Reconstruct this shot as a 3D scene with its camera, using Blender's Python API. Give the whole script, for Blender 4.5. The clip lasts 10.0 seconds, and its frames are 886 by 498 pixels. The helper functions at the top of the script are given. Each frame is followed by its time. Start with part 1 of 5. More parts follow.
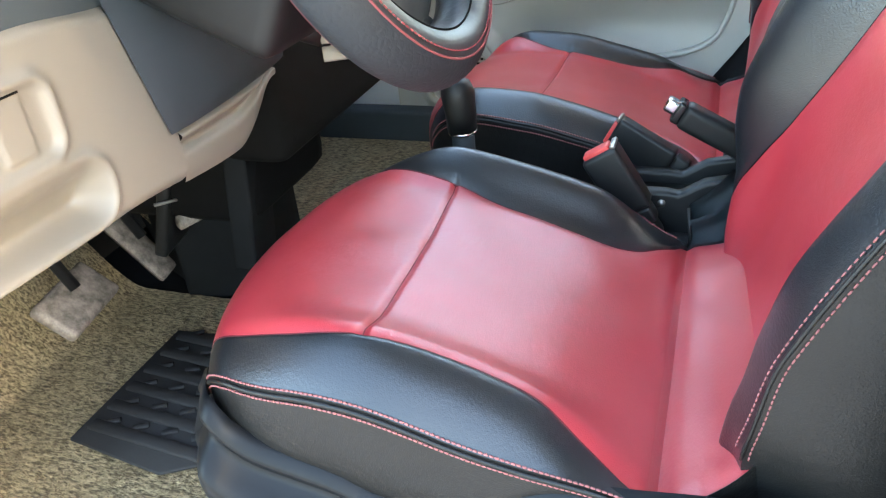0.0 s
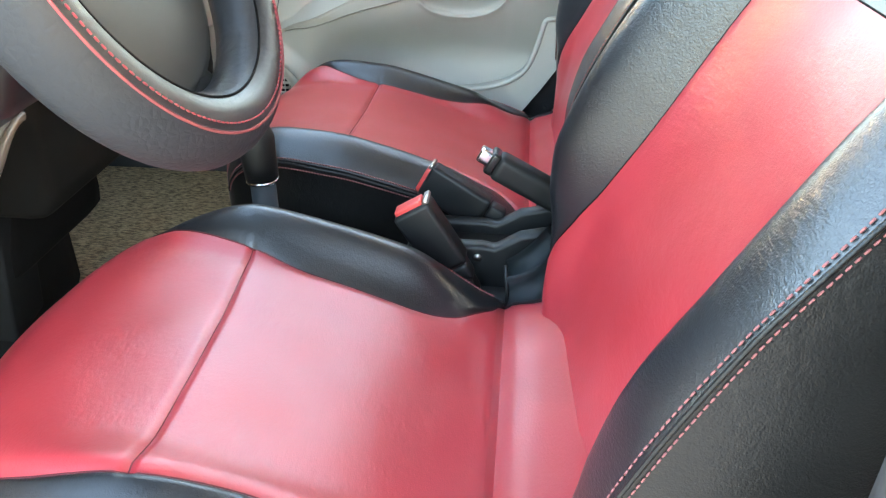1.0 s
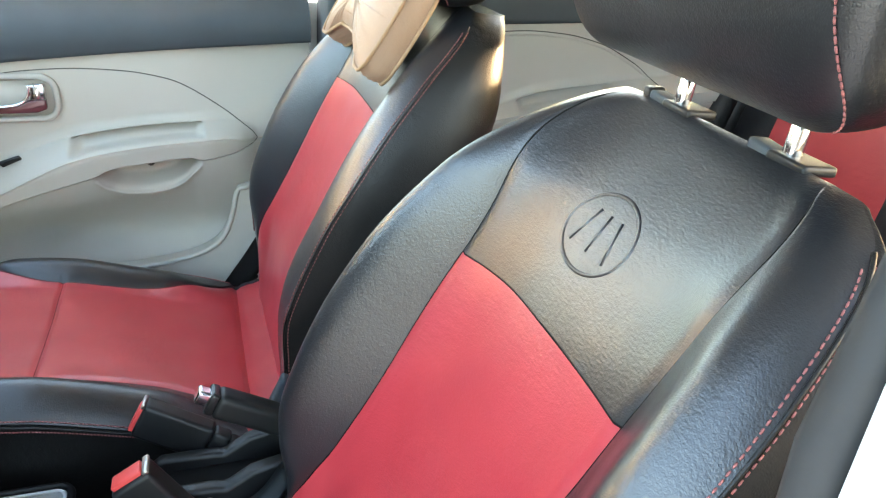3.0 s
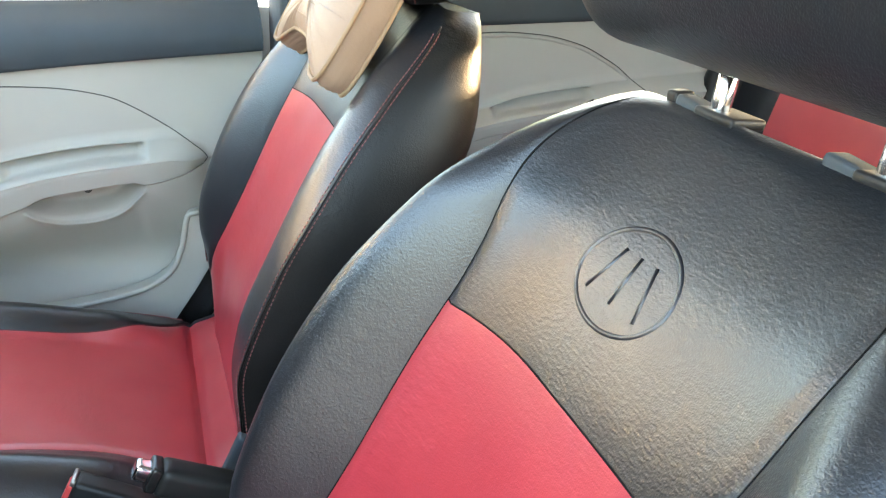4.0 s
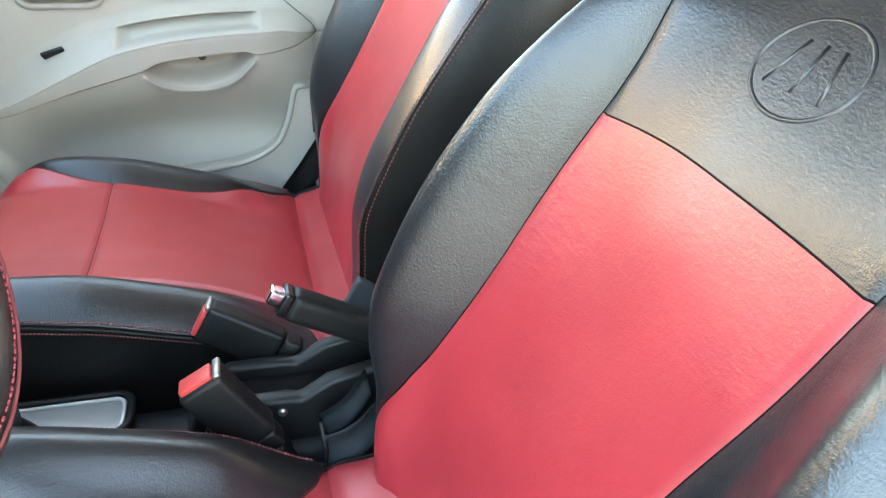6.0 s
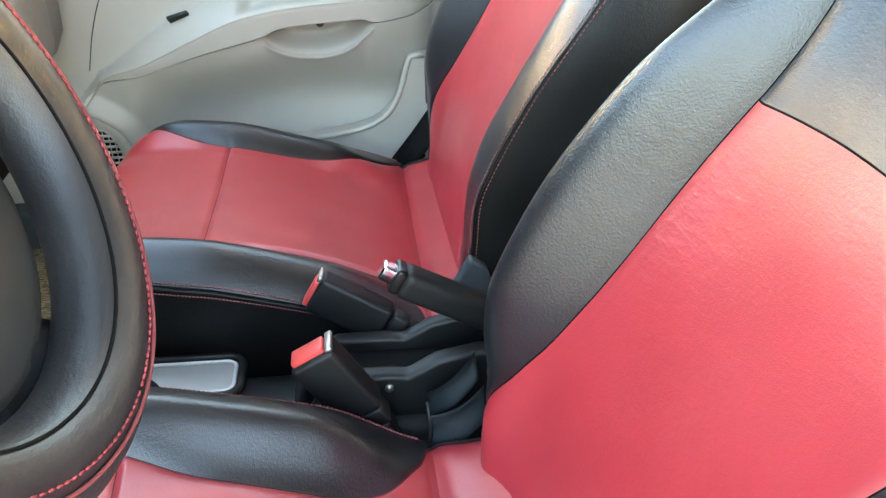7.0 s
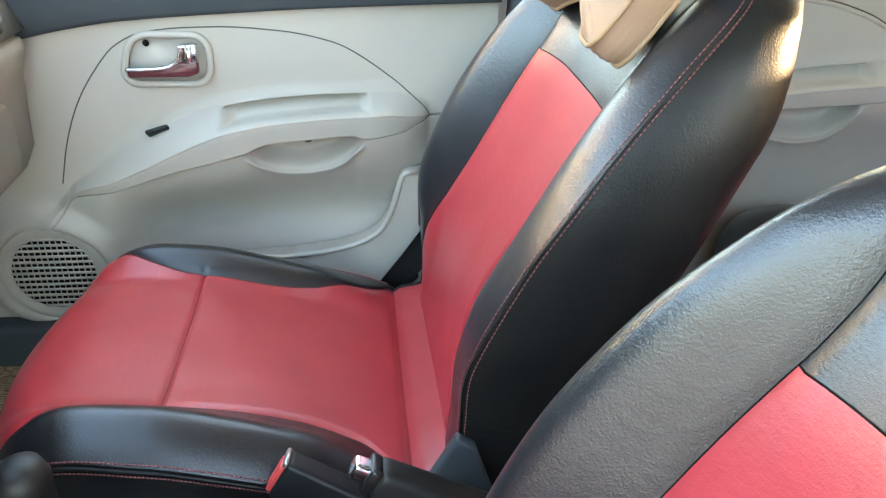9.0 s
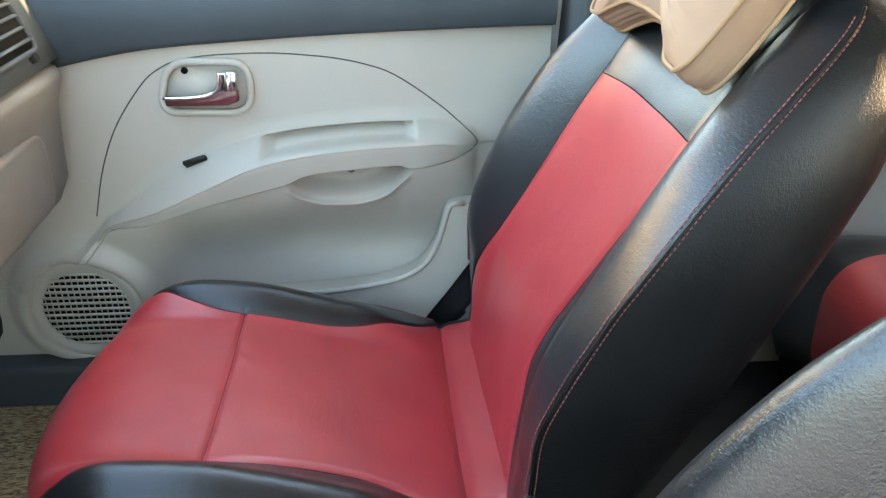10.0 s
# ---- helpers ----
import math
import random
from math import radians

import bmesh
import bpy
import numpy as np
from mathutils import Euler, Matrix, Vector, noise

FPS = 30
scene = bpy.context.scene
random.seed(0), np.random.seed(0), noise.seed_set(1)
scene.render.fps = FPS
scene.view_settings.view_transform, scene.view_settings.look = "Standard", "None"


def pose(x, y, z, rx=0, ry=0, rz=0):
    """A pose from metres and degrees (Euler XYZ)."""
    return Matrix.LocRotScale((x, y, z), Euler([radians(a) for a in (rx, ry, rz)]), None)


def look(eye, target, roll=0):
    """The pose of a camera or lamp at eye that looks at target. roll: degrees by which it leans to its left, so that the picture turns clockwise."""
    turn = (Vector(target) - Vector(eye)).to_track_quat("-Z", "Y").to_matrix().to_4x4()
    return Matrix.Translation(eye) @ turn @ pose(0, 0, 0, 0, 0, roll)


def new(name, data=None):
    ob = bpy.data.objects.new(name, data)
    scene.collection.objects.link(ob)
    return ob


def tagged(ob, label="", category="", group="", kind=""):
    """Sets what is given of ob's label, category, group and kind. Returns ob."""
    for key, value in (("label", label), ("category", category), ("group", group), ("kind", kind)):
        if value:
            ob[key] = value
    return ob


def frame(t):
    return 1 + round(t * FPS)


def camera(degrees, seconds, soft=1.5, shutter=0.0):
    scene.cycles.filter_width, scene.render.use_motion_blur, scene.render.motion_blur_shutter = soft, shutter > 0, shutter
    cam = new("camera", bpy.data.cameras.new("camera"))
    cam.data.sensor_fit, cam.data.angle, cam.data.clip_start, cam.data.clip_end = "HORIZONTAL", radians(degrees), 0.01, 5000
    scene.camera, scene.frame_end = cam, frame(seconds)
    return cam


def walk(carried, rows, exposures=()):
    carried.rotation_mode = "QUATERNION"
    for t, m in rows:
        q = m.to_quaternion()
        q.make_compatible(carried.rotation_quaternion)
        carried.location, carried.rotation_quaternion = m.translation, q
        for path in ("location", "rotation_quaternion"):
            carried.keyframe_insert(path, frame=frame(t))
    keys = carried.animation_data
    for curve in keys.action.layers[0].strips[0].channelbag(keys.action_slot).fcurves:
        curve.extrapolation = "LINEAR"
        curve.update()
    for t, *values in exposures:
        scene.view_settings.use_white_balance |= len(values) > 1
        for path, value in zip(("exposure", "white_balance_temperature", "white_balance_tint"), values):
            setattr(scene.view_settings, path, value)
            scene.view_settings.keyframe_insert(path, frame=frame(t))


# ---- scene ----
cam = camera(59.5, 10.0, 1.25)

PATH = [
    (0, (-0.014, -0.741, 0.707), (-0.64, 0.873, -0.295), -5.9),
    (0.5, (-0.026, -0.681, 0.705), (-0.407, 1.003, -0.305), -2.2),
    (1, (-0.025, -0.634, 0.721), (-0.199, 1.084, -0.289), 0.3),
    (1.5, (-0.038, -0.602, 0.795), (-0.022, 1.138, -0.19), 2.4),
    (2, (-0.034, -0.574, 0.839), (0.191, 1.172, -0.11), 2.7),
    (2.5, (-0.035, -0.555, 0.864), (0.422, 1.166, -0.046), 4.0),
    (3, (-0.035, -0.549, 0.897), (0.529, 1.168, 0.039), 3.0),
    (3.2, (-0.034, -0.538, 0.905), (0.569, 1.169, 0.055), 2.4),
    (4.3, (0.004, -0.406, 0.86), (0.653, 1.292, 0.025), 2.2),
    (4.5, (-0.007, -0.416, 0.862), (0.657, 1.278, 0.032), 2.7),
    (5, (-0.019, -0.41, 0.835), (0.625, 1.281, -0.018), 2.6),
    (5.5, (-0.053, -0.436, 0.806), (0.513, 1.236, -0.135), 2.4),
    (6, (-0.078, -0.456, 0.795), (0.393, 1.21, -0.207), 2.5),
    (6.2, (-0.092, -0.461, 0.787), (0.308, 1.203, -0.248), 2.4),
    (7.3, (-0.097, -0.411, 0.805), (0.116, 1.26, -0.273), 1.7),
    (7.5, (-0.089, -0.404, 0.82), (0.125, 1.273, -0.25), 2.3),
    (8, (-0.076, -0.375, 0.842), (0.135, 1.324, -0.191), 2.8),
    (8.5, (-0.064, -0.322, 0.852), (0.153, 1.4, -0.142), 2.8),
    (9, (-0.061, -0.285, 0.854), (0.162, 1.452, -0.112), 2.2),
    (9.5, (-0.073, -0.241, 0.85), (0.156, 1.514, -0.082), 1.9),
    (10, (-0.095, -0.215, 0.839), (0.073, 1.554, -0.079), 1.2),
]
walk(cam, [(t, look(eye, aim, roll)) for t, eye, aim, roll in PATH], [(0, 5.2, 6450, 10), (0.5, 5.48, 6700, 10), (1.0, 5.48, 6850, 10), (1.5, 5.25, 7000, 10), (2.3, 5.35, 7000, 10), (3.0, 5.15, 6900, 10), (4.5, 5.15, 6700, 10), (5.5, 5.35, 6950, 10), (7.5, 5.4, 7000, 10), (8.5, 5.35, 6900, 10), (9.0, 5.32, 6850, 10), (10, 5.1, 6750, 10)])
# ---- body ----
# ---------------------------------------------------------------- light
world = bpy.data.worlds.new("sky")
scene.world = world
world.use_nodes = True
wn = world.node_tree
wn.nodes.clear()
sky = wn.nodes.new("ShaderNodeTexSky")
sky.sky_type = 'NISHITA'
sky.sun_disc = False
SUN_EL, SUN_AZ = radians(9), radians(84)
sky.sun_elevation, sky.sun_rotation = SUN_EL, SUN_AZ
sky.air_density, sky.dust_density = 1.0, 4.0
bg = wn.nodes.new("ShaderNodeBackground")
bg.inputs["Strength"].default_value = 0.15
wo = wn.nodes.new("ShaderNodeOutputWorld")
wn.links.new(sky.outputs[0], bg.inputs["Color"])
wn.links.new(bg.outputs[0], wo.inputs["Surface"])

sun_data = bpy.data.lights.new("sun", 'SUN')
sun_data.energy, sun_data.angle, sun_data.color = 1.6, radians(0.6), (1.0, 0.69, 0.38)
sun = new("sun", sun_data)
sun_dir = Vector((math.sin(SUN_AZ) * math.cos(SUN_EL), math.cos(SUN_AZ) * math.cos(SUN_EL), math.sin(SUN_EL)))
sun.matrix_world = look(sun_dir * 20, (0, 0, 0))


# ---------------------------------------------------------------- materials
def material(name):
    m = bpy.data.materials.new(name)
    m.use_nodes = True
    nt = m.node_tree
    return m, nt, nt.nodes["Principled BSDF"]


def mix_rgb(nt, fac, a, b):
    n = nt.nodes.new("ShaderNodeMix")
    n.data_type = 'RGBA'
    if isinstance(fac, float):
        n.inputs[0].default_value = fac
    else:
        nt.links.new(fac, n.inputs[0])
    for sock, v in ((n.inputs[6], a), (n.inputs[7], b)):
        if isinstance(v, tuple):
            sock.default_value = (*v, 1)
        else:
            nt.links.new(v, sock)
    return n.outputs[2]


def ramp(nt, fac, lo, hi):
    n = nt.nodes.new("ShaderNodeMapRange")
    n.inputs["From Min"].default_value, n.inputs["From Max"].default_value = lo, hi
    nt.links.new(fac, n.inputs["Value"])
    return n.outputs[0]


def noise_tex(nt, scale, detail=3.0, rough=0.55, stretch=(1, 1, 1)):
    co = nt.nodes.new("ShaderNodeTexCoord")
    mp = nt.nodes.new("ShaderNodeMapping")
    mp.inputs["Scale"].default_value = stretch
    nt.links.new(co.outputs["Object"], mp.inputs["Vector"])
    n = nt.nodes.new("ShaderNodeTexNoise")
    n.inputs["Scale"].default_value, n.inputs["Detail"].default_value = scale, detail
    n.inputs["Roughness"].default_value = rough
    nt.links.new(mp.outputs[0], n.inputs["Vector"])
    return n.outputs["Fac"]


def cells(nt, scale, stretch=(1, 1, 1), feature='F1'):
    co = nt.nodes.new("ShaderNodeTexCoord")
    mp = nt.nodes.new("ShaderNodeMapping")
    mp.inputs["Scale"].default_value = stretch
    nt.links.new(co.outputs["Object"], mp.inputs["Vector"])
    n = nt.nodes.new("ShaderNodeTexVoronoi")
    n.feature = feature
    n.inputs["Scale"].default_value = scale
    nt.links.new(mp.outputs[0], n.inputs["Vector"])
    return n.outputs["Distance"]


def bump(nt, p, height, strength, distance, before=None):
    n = nt.nodes.new("ShaderNodeBump")
    n.inputs["Strength"].default_value, n.inputs["Distance"].default_value = strength, distance
    nt.links.new(height, n.inputs["Height"])
    if before:
        nt.links.new(before, n.inputs["Normal"])
    nt.links.new(n.outputs[0], p.inputs["Normal"])
    return n.outputs[0]


def leather(name, dark, light, rough=0.42, grain=1.0, gloss=0.5, wrinkle=0.6, coat=0.0, coat_rough=0.25):
    """Grained leatherette: pebble grain under a smoother, softly wrinkled finish."""
    m, nt, p = material(name)
    big = noise_tex(nt, 9, 3)
    nt.links.new(mix_rgb(nt, ramp(nt, big, 0.3, 0.7), dark, light), p.inputs["Base Color"])
    wear = nt.nodes.new("ShaderNodeMapRange")
    wear.inputs["To Min"].default_value, wear.inputs["To Max"].default_value = rough - 0.05, rough + 0.08
    nt.links.new(noise_tex(nt, 25, 4), wear.inputs["Value"])
    nt.links.new(wear.outputs[0], p.inputs["Roughness"])
    p.inputs["Specular IOR Level"].default_value = gloss
    fold = nt.nodes.new("ShaderNodeMath")
    fold.operation = 'MULTIPLY'
    nt.links.new(noise_tex(nt, 120, 2, 0.5, (1, 0.4, 1)), fold.inputs[0])
    nt.links.new(ramp(nt, noise_tex(nt, 6, 2), 0.42, 0.62), fold.inputs[1])
    pebble = ramp(nt, cells(nt, 640, (1, 1, 0.75), 'DISTANCE_TO_EDGE'), 0.0, 0.35)
    soft = bump(nt, p, noise_tex(nt, 14, 2), 0.05, 0.004)
    soft = bump(nt, p, fold.outputs[0], wrinkle, 0.0020, soft)
    crinkle = ramp(nt, noise_tex(nt, 500, 1, 0.4, (1, 0.5, 1)), 0.3, 0.7)
    soft = bump(nt, p, crinkle, 0.12 * grain, 0.0006, soft)
    top = bump(nt, p, pebble, 0.06 * grain, 0.0005, soft)
    nt.links.new(top, p.inputs["Coat Normal"])
    bump(nt, p, pebble, 0.14 * grain, 0.0006, soft)
    p.inputs["Coat Weight"].default_value, p.inputs["Coat Roughness"].default_value = coat, coat_rough
    return m


def plastic(name, color, rough=0.5, vary=0.12, grain=900.0, spec=0.5):
    m, nt, p = material(name)
    lo = tuple(c * (1 - vary) for c in color)
    nt.links.new(mix_rgb(nt, ramp(nt, noise_tex(nt, 7, 4), 0.3, 0.7), lo, color), p.inputs["Base Color"])
    wear = nt.nodes.new("ShaderNodeMapRange")
    wear.inputs["To Min"].default_value, wear.inputs["To Max"].default_value = rough - 0.05, rough + 0.1
    nt.links.new(noise_tex(nt, 30, 4), wear.inputs["Value"])
    nt.links.new(wear.outputs[0], p.inputs["Roughness"])
    p.inputs["Specular IOR Level"].default_value = spec
    bump(nt, p, noise_tex(nt, grain, 2), 0.12, 0.0006)
    return m


def metal(name, color, rough):
    m, nt, p = material(name)
    p.inputs["Base Color"].default_value = (*color, 1)
    p.inputs["Metallic"].default_value, p.inputs["Roughness"].default_value = 1.0, rough
    bump(nt, p, noise_tex(nt, 300, 2), 0.05, 0.0003)
    return m


M_RED = leather("red_leatherette", (0.33, 0.021, 0.030), (0.38, 0.028, 0.038), 0.42, 0.7, 0.5, 0.26, 0.72, 0.34)
M_BLACK = leather("black_leatherette", (0.006, 0.0065, 0.008), (0.010, 0.011, 0.013), 0.34, 1.3, 0.42, 0.14, 0.58, 0.27)
M_BLACK_SIDE = leather("black_leatherette_side", (0.008, 0.008, 0.0078), (0.012, 0.0118, 0.0115), 0.36, 1.4, 0.24, 0.40, 0.08, 0.25)
M_TAN = leather("tan_leather", (0.25, 0.155, 0.100), (0.31, 0.20, 0.135), 0.48, 0.7, 0.4)
M_STITCH = plastic("red_thread", (0.29, 0.095, 0.093), 0.7, 0.3)
M_LACE = plastic("bright_red_lace", (0.27, 0.032, 0.042), 0.6, 0.2)
M_STITCH_DIM = plastic("dull_red_thread", (0.22, 0.045, 0.05), 0.7, 0.3)
M_PIPE = plastic("tan_piping", (0.30, 0.185, 0.10), 0.55)
M_DOOR = plastic("grey_door_plastic", (0.43, 0.415, 0.365), 0.48, 0.05)
M_BEIGE = plastic("beige_dash_plastic", (0.165, 0.150, 0.127), 0.45, 0.06)
M_BELT = plastic("dark_blue_grey_trim", (0.048, 0.060, 0.069), 0.6, 0.2, 900.0, 0.3)
M_DARK = plastic("black_plastic", (0.010, 0.0105, 0.011), 0.45, 0.3, 900.0, 0.35)
M_GLOSS = plastic("gloss_black_plastic", (0.010, 0.010, 0.010), 0.22, 0.2)
# near-black for holes and seams; also shade put into colour under the dash
M_HOLE_SHADE = plastic("hole_and_shade_black", (0.004, 0.004, 0.004), 0.85, 0.1, 900.0, 0.12)
M_CHROME = metal("chrome", (0.85, 0.85, 0.86), 0.12)
M_STEEL = metal("dull_steel", (0.42, 0.40, 0.37), 0.45)
M_BUTTON = plastic("red_button_plastic", (0.62, 0.06, 0.055), 0.4, 0.08)
M_REFLECT = plastic("dark_red_plastic", (0.11, 0.028, 0.034), 0.15, 0.2, 900.0, 0.8)
M_DARKRED = plastic("dark_red_thread", (0.10, 0.008, 0.012), 0.7, 0.2)
M_TRAY = plastic("silver_grey_plastic", (0.56, 0.60, 0.60), 0.32, 0.06)
M_ROOF = plastic("grey_headlining", (0.5, 0.49, 0.46), 0.9, 0.08, 500)
M_WHITE = plastic("white_paint", (0.78, 0.79, 0.8), 0.3, 0.05)
M_RUBBER = plastic("black_rubber", (0.018, 0.018, 0.019), 0.75, 0.4, 300)
M_CLOTH = plastic("black_webbing", (0.02, 0.02, 0.022), 0.8, 0.3, 700)


def mat_carpet():
    m, nt, p = material("coil_mat_brown")
    a = noise_tex(nt, 190, 4, 0.7, (0.45, 1.5, 1))
    b = noise_tex(nt, 16, 3)
    col = mix_rgb(nt, ramp(nt, a, 0.40, 0.60), (0.10, 0.070, 0.032), (0.56, 0.44, 0.25))
    n = mix_rgb(nt, ramp(nt, b, 0.45, 0.85), (0.0, 0.0, 0.0), (0.5, 0.5, 0.5))
    col = mix_rgb(nt, n, col, (0.28, 0.22, 0.12))
    nt.links.new(col, p.inputs["Base Color"])
    p.inputs["Roughness"].default_value = 0.65
    bump(nt, p, a, 1.0, 0.008)
    return m


def mat_ground():
    m, nt, p = material("pale_concrete")
    col = mix_rgb(nt, ramp(nt, noise_tex(nt, 0.8, 5), 0.3, 0.7), (0.23, 0.245, 0.26), (0.32, 0.335, 0.345))
    nt.links.new(col, p.inputs["Base Color"])
    p.inputs["Roughness"].default_value = 0.9
    bump(nt, p, noise_tex(nt, 60, 4), 0.4, 0.01)
    return m


def mat_glass():
    m, nt, p = material("window_glass")
    p.inputs["Base Color"].default_value = (0.93, 0.97, 0.96, 1)
    p.inputs["Roughness"].default_value = 0.02
    p.inputs["Transmission Weight"].default_value = 1.0
    p.inputs["IOR"].default_value = 1.45
    return m


M_CARPET, M_GROUND, M_GLASS = mat_carpet(), mat_ground(), mat_glass()


# ---------------------------------------------------------------- mesh helpers
def mesh_object(name, bm, mat, parent=None, label="", smooth=True):
    bmesh.ops.recalc_face_normals(bm, faces=bm.faces[:])
    me = bpy.data.meshes.new(name)
    bm.to_mesh(me)
    bm.free()
    if smooth:
        me.polygons.foreach_set("use_smooth", [True] * len(me.polygons))
    me.materials.append(mat)
    ob = new(name, me)
    if parent is not None:
        ob.parent = parent
    if label:
        ob["label"] = label
    return ob


def part(name, bm, mat, parent, label="", smooth=True):
    return mesh_object(name, bm, mat, parent, label, smooth)


def thing(name, label, category, group="", kind="", at=(0, 0, 0)):
    ob = new(name)
    ob.empty_display_size = 0.05
    ob.location = at
    return tagged(ob, label, category, group, kind)


def spline(table):
    """A smooth function through (t, value) pairs."""
    ts = [a for a, _ in table]
    vs = [b for _, b in table]
    n = len(ts)
    ms = []
    for i in range(n):
        if i in (0, n - 1):
            j = 0 if i == 0 else n - 2
            ms.append((vs[j + 1] - vs[j]) / (ts[j + 1] - ts[j]))
        else:
            d0 = (vs[i] - vs[i - 1]) / (ts[i] - ts[i - 1])
            d1 = (vs[i + 1] - vs[i]) / (ts[i + 1] - ts[i])
            ms.append(0 if d0 * d1 <= 0 else 2 * d0 * d1 / (d0 + d1))

    def f(t):
        if t <= ts[0]:
            return vs[0] + ms[0] * (t - ts[0]) * 0
        if t >= ts[-1]:
            return vs[-1]
        i = max(k for k in range(n - 1) if ts[k] <= t)
        h = ts[i + 1] - ts[i]
        q = (t - ts[i]) / h
        return ((2 * q**3 - 3 * q * q + 1) * vs[i] + (q**3 - 2 * q * q + q) * h * ms[i]
                + (-2 * q**3 + 3 * q * q) * vs[i + 1] + (q**3 - q * q) * h * ms[i + 1])
    return f


def sheet(rows, closed=False):
    """A bmesh from rows of points, all rows equally long."""
    bm = bmesh.new()
    vv = [[bm.verts.new(p) for p in r] for r in rows]
    n = len(rows[0])
    for a, b in zip(vv, vv[1:]):
        for j in range(n if closed else n - 1):
            k = (j + 1) % n
            try:
                bm.faces.new((a[j], a[k], b[k], b[j]))
            except ValueError:
                pass
    return bm


def tube(points, r, seg=8, closed=False, bm=None, caps=True, flat=1.0):
    """A round tube along a line of points; flat squashes it."""
    bm = bm or bmesh.new()
    pts = [Vector(p) for p in points]
    n = len(pts)
    rings = []
    up = Vector((0, 0, 1))
    for i, p in enumerate(pts):
        a = pts[(i - 1) % n] if closed or i else pts[0]
        b = pts[(i + 1) % n] if closed or i < n - 1 else pts[-1]
        t = (b - a).normalized()
        if i == 0:
            s = t.cross(up)
            if s.length < 1e-3:
                s = t.cross(Vector((1, 0, 0)))
        else:
            s = s - t * s.dot(t)
        s.normalize()
        u = s.cross(t)
        rr = r[i] if isinstance(r, (list, tuple)) else r
        rings.append([bm.verts.new(p + (s * math.cos(k * math.tau / seg) + u * math.sin(k * math.tau / seg) * flat) * rr)
                      for k in range(seg)])
    pairs = list(zip(rings, rings[1:])) + ([(rings[-1], rings[0])] if closed else [])
    for a, b in pairs:
        for j in range(seg):
            bm.faces.new((a[j], a[(j + 1) % seg], b[(j + 1) % seg], b[j]))
    if caps and not closed:
        bm.faces.new(rings[0])
        bm.faces.new(rings[-1])
    return bm


def box(size, at=(0, 0, 0), rot=None, bevel=0.0, seg=2, bm=None, taper=None):
    """A box with rounded edges; taper narrows its +z end by (x, y)."""
    b = bmesh.new()
    bmesh.ops.create_cube(b, size=1)
    for v in b.verts:
        v.co = Vector((v.co.x * size[0], v.co.y * size[1], v.co.z * size[2]))
        if taper and v.co.z > 0:
            v.co.x *= taper[0]
            v.co.y *= taper[1]
    if bevel:
        bmesh.ops.bevel(b, geom=b.edges[:], offset=bevel, segments=seg, affect='EDGES', profile=0.6)
    m = Matrix.Translation(at) @ (rot.to_4x4() if rot else Matrix())
    b.transform(m)
    if bm is None:
        return b
    me = bpy.data.meshes.new("t")
    b.to_mesh(me)
    b.free()
    bm.from_mesh(me)
    bpy.data.meshes.remove(me)
    return bm


def slab(outline, axis, lo, hi, bevel=0.0, seg=2):
    """A plate: a flat outline of 2D points pushed along an axis."""
    bm = bmesh.new()
    put = {"x": lambda a, b, h: (h, a, b), "y": lambda a, b, h: (a, h, b), "z": lambda a, b, h: (a, b, h)}[axis]
    lower = [bm.verts.new(put(a, b, lo)) for a, b in outline]
    upper = [bm.verts.new(put(a, b, hi)) for a, b in outline]
    n = len(outline)
    bm.faces.new(lower)
    bm.faces.new(upper)
    for i in range(n):
        bm.faces.new((lower[i], lower[(i + 1) % n], upper[(i + 1) % n], upper[i]))
    if bevel:
        bmesh.ops.recalc_face_normals(bm, faces=bm.faces[:])
        es = [e for e in bm.edges if len(e.link_faces) == 2 and e.calc_face_angle(0) > 0.6]
        bmesh.ops.bevel(bm, geom=es, offset=bevel, segments=seg, affect='EDGES', profile=0.6)
    return bm


def rounded(cx, cy, w, h, r, n=6):
    pts = []
    for sx, sy, a0 in ((1, 1, 0), (-1, 1, 90), (-1, -1, 180), (1, -1, 270)):
        for k in range(n + 1):
            a = radians(a0 + 90 * k / n)
            pts.append((cx + sx * (w / 2 - r) + r * math.cos(a), cy + sy * (h / 2 - r) + r * math.sin(a)))
    return pts


def smooth01(a, b, t):
    q = min(1, max(0, (t - a) / (b - a)))
    return q * q * (3 - 2 * q)


def bell(t, w):
    return math.exp(-(t / w) ** 2)


# ---------------------------------------------------------------- large structure
def plane_sheet(name, pts, mat, label, kind="structure", thick=0.02, category=""):
    """A thick flat plate through four corners."""
    a, b, c, d = (Vector(p) for p in pts)
    nrm = (b - a).cross(d - a).normalized() * thick
    bm = bmesh.new()
    lo = [bm.verts.new(p) for p in (a, b, c, d)]
    hi = [bm.verts.new(p + nrm) for p in (a, b, c, d)]
    bm.faces.new(lo)
    bm.faces.new(hi)
    for i in range(4):
        bm.faces.new((lo[i], lo[(i + 1) % 4], hi[(i + 1) % 4], hi[i]))
    return tagged(mesh_object(name, bm, mat, None, "", False), label, category or name, "", kind)


# car floor
tagged(mesh_object("floor", box((2.6, 1.5, 0.04), (0.2, 0.25, -0.02)), M_DARK, smooth=False),
       "black car floor under the mats", "floor", "", "structure")
# outdoor ground under the car
bm = bmesh.new()
bmesh.ops.create_grid(bm, x_segments=4, y_segments=4, size=400)
bm.transform(Matrix.Translation((0, 0, -0.34)))
tagged(mesh_object("ground", bm, M_GROUND), "pale grey concrete ground outside the car", "ground", "", "structure")
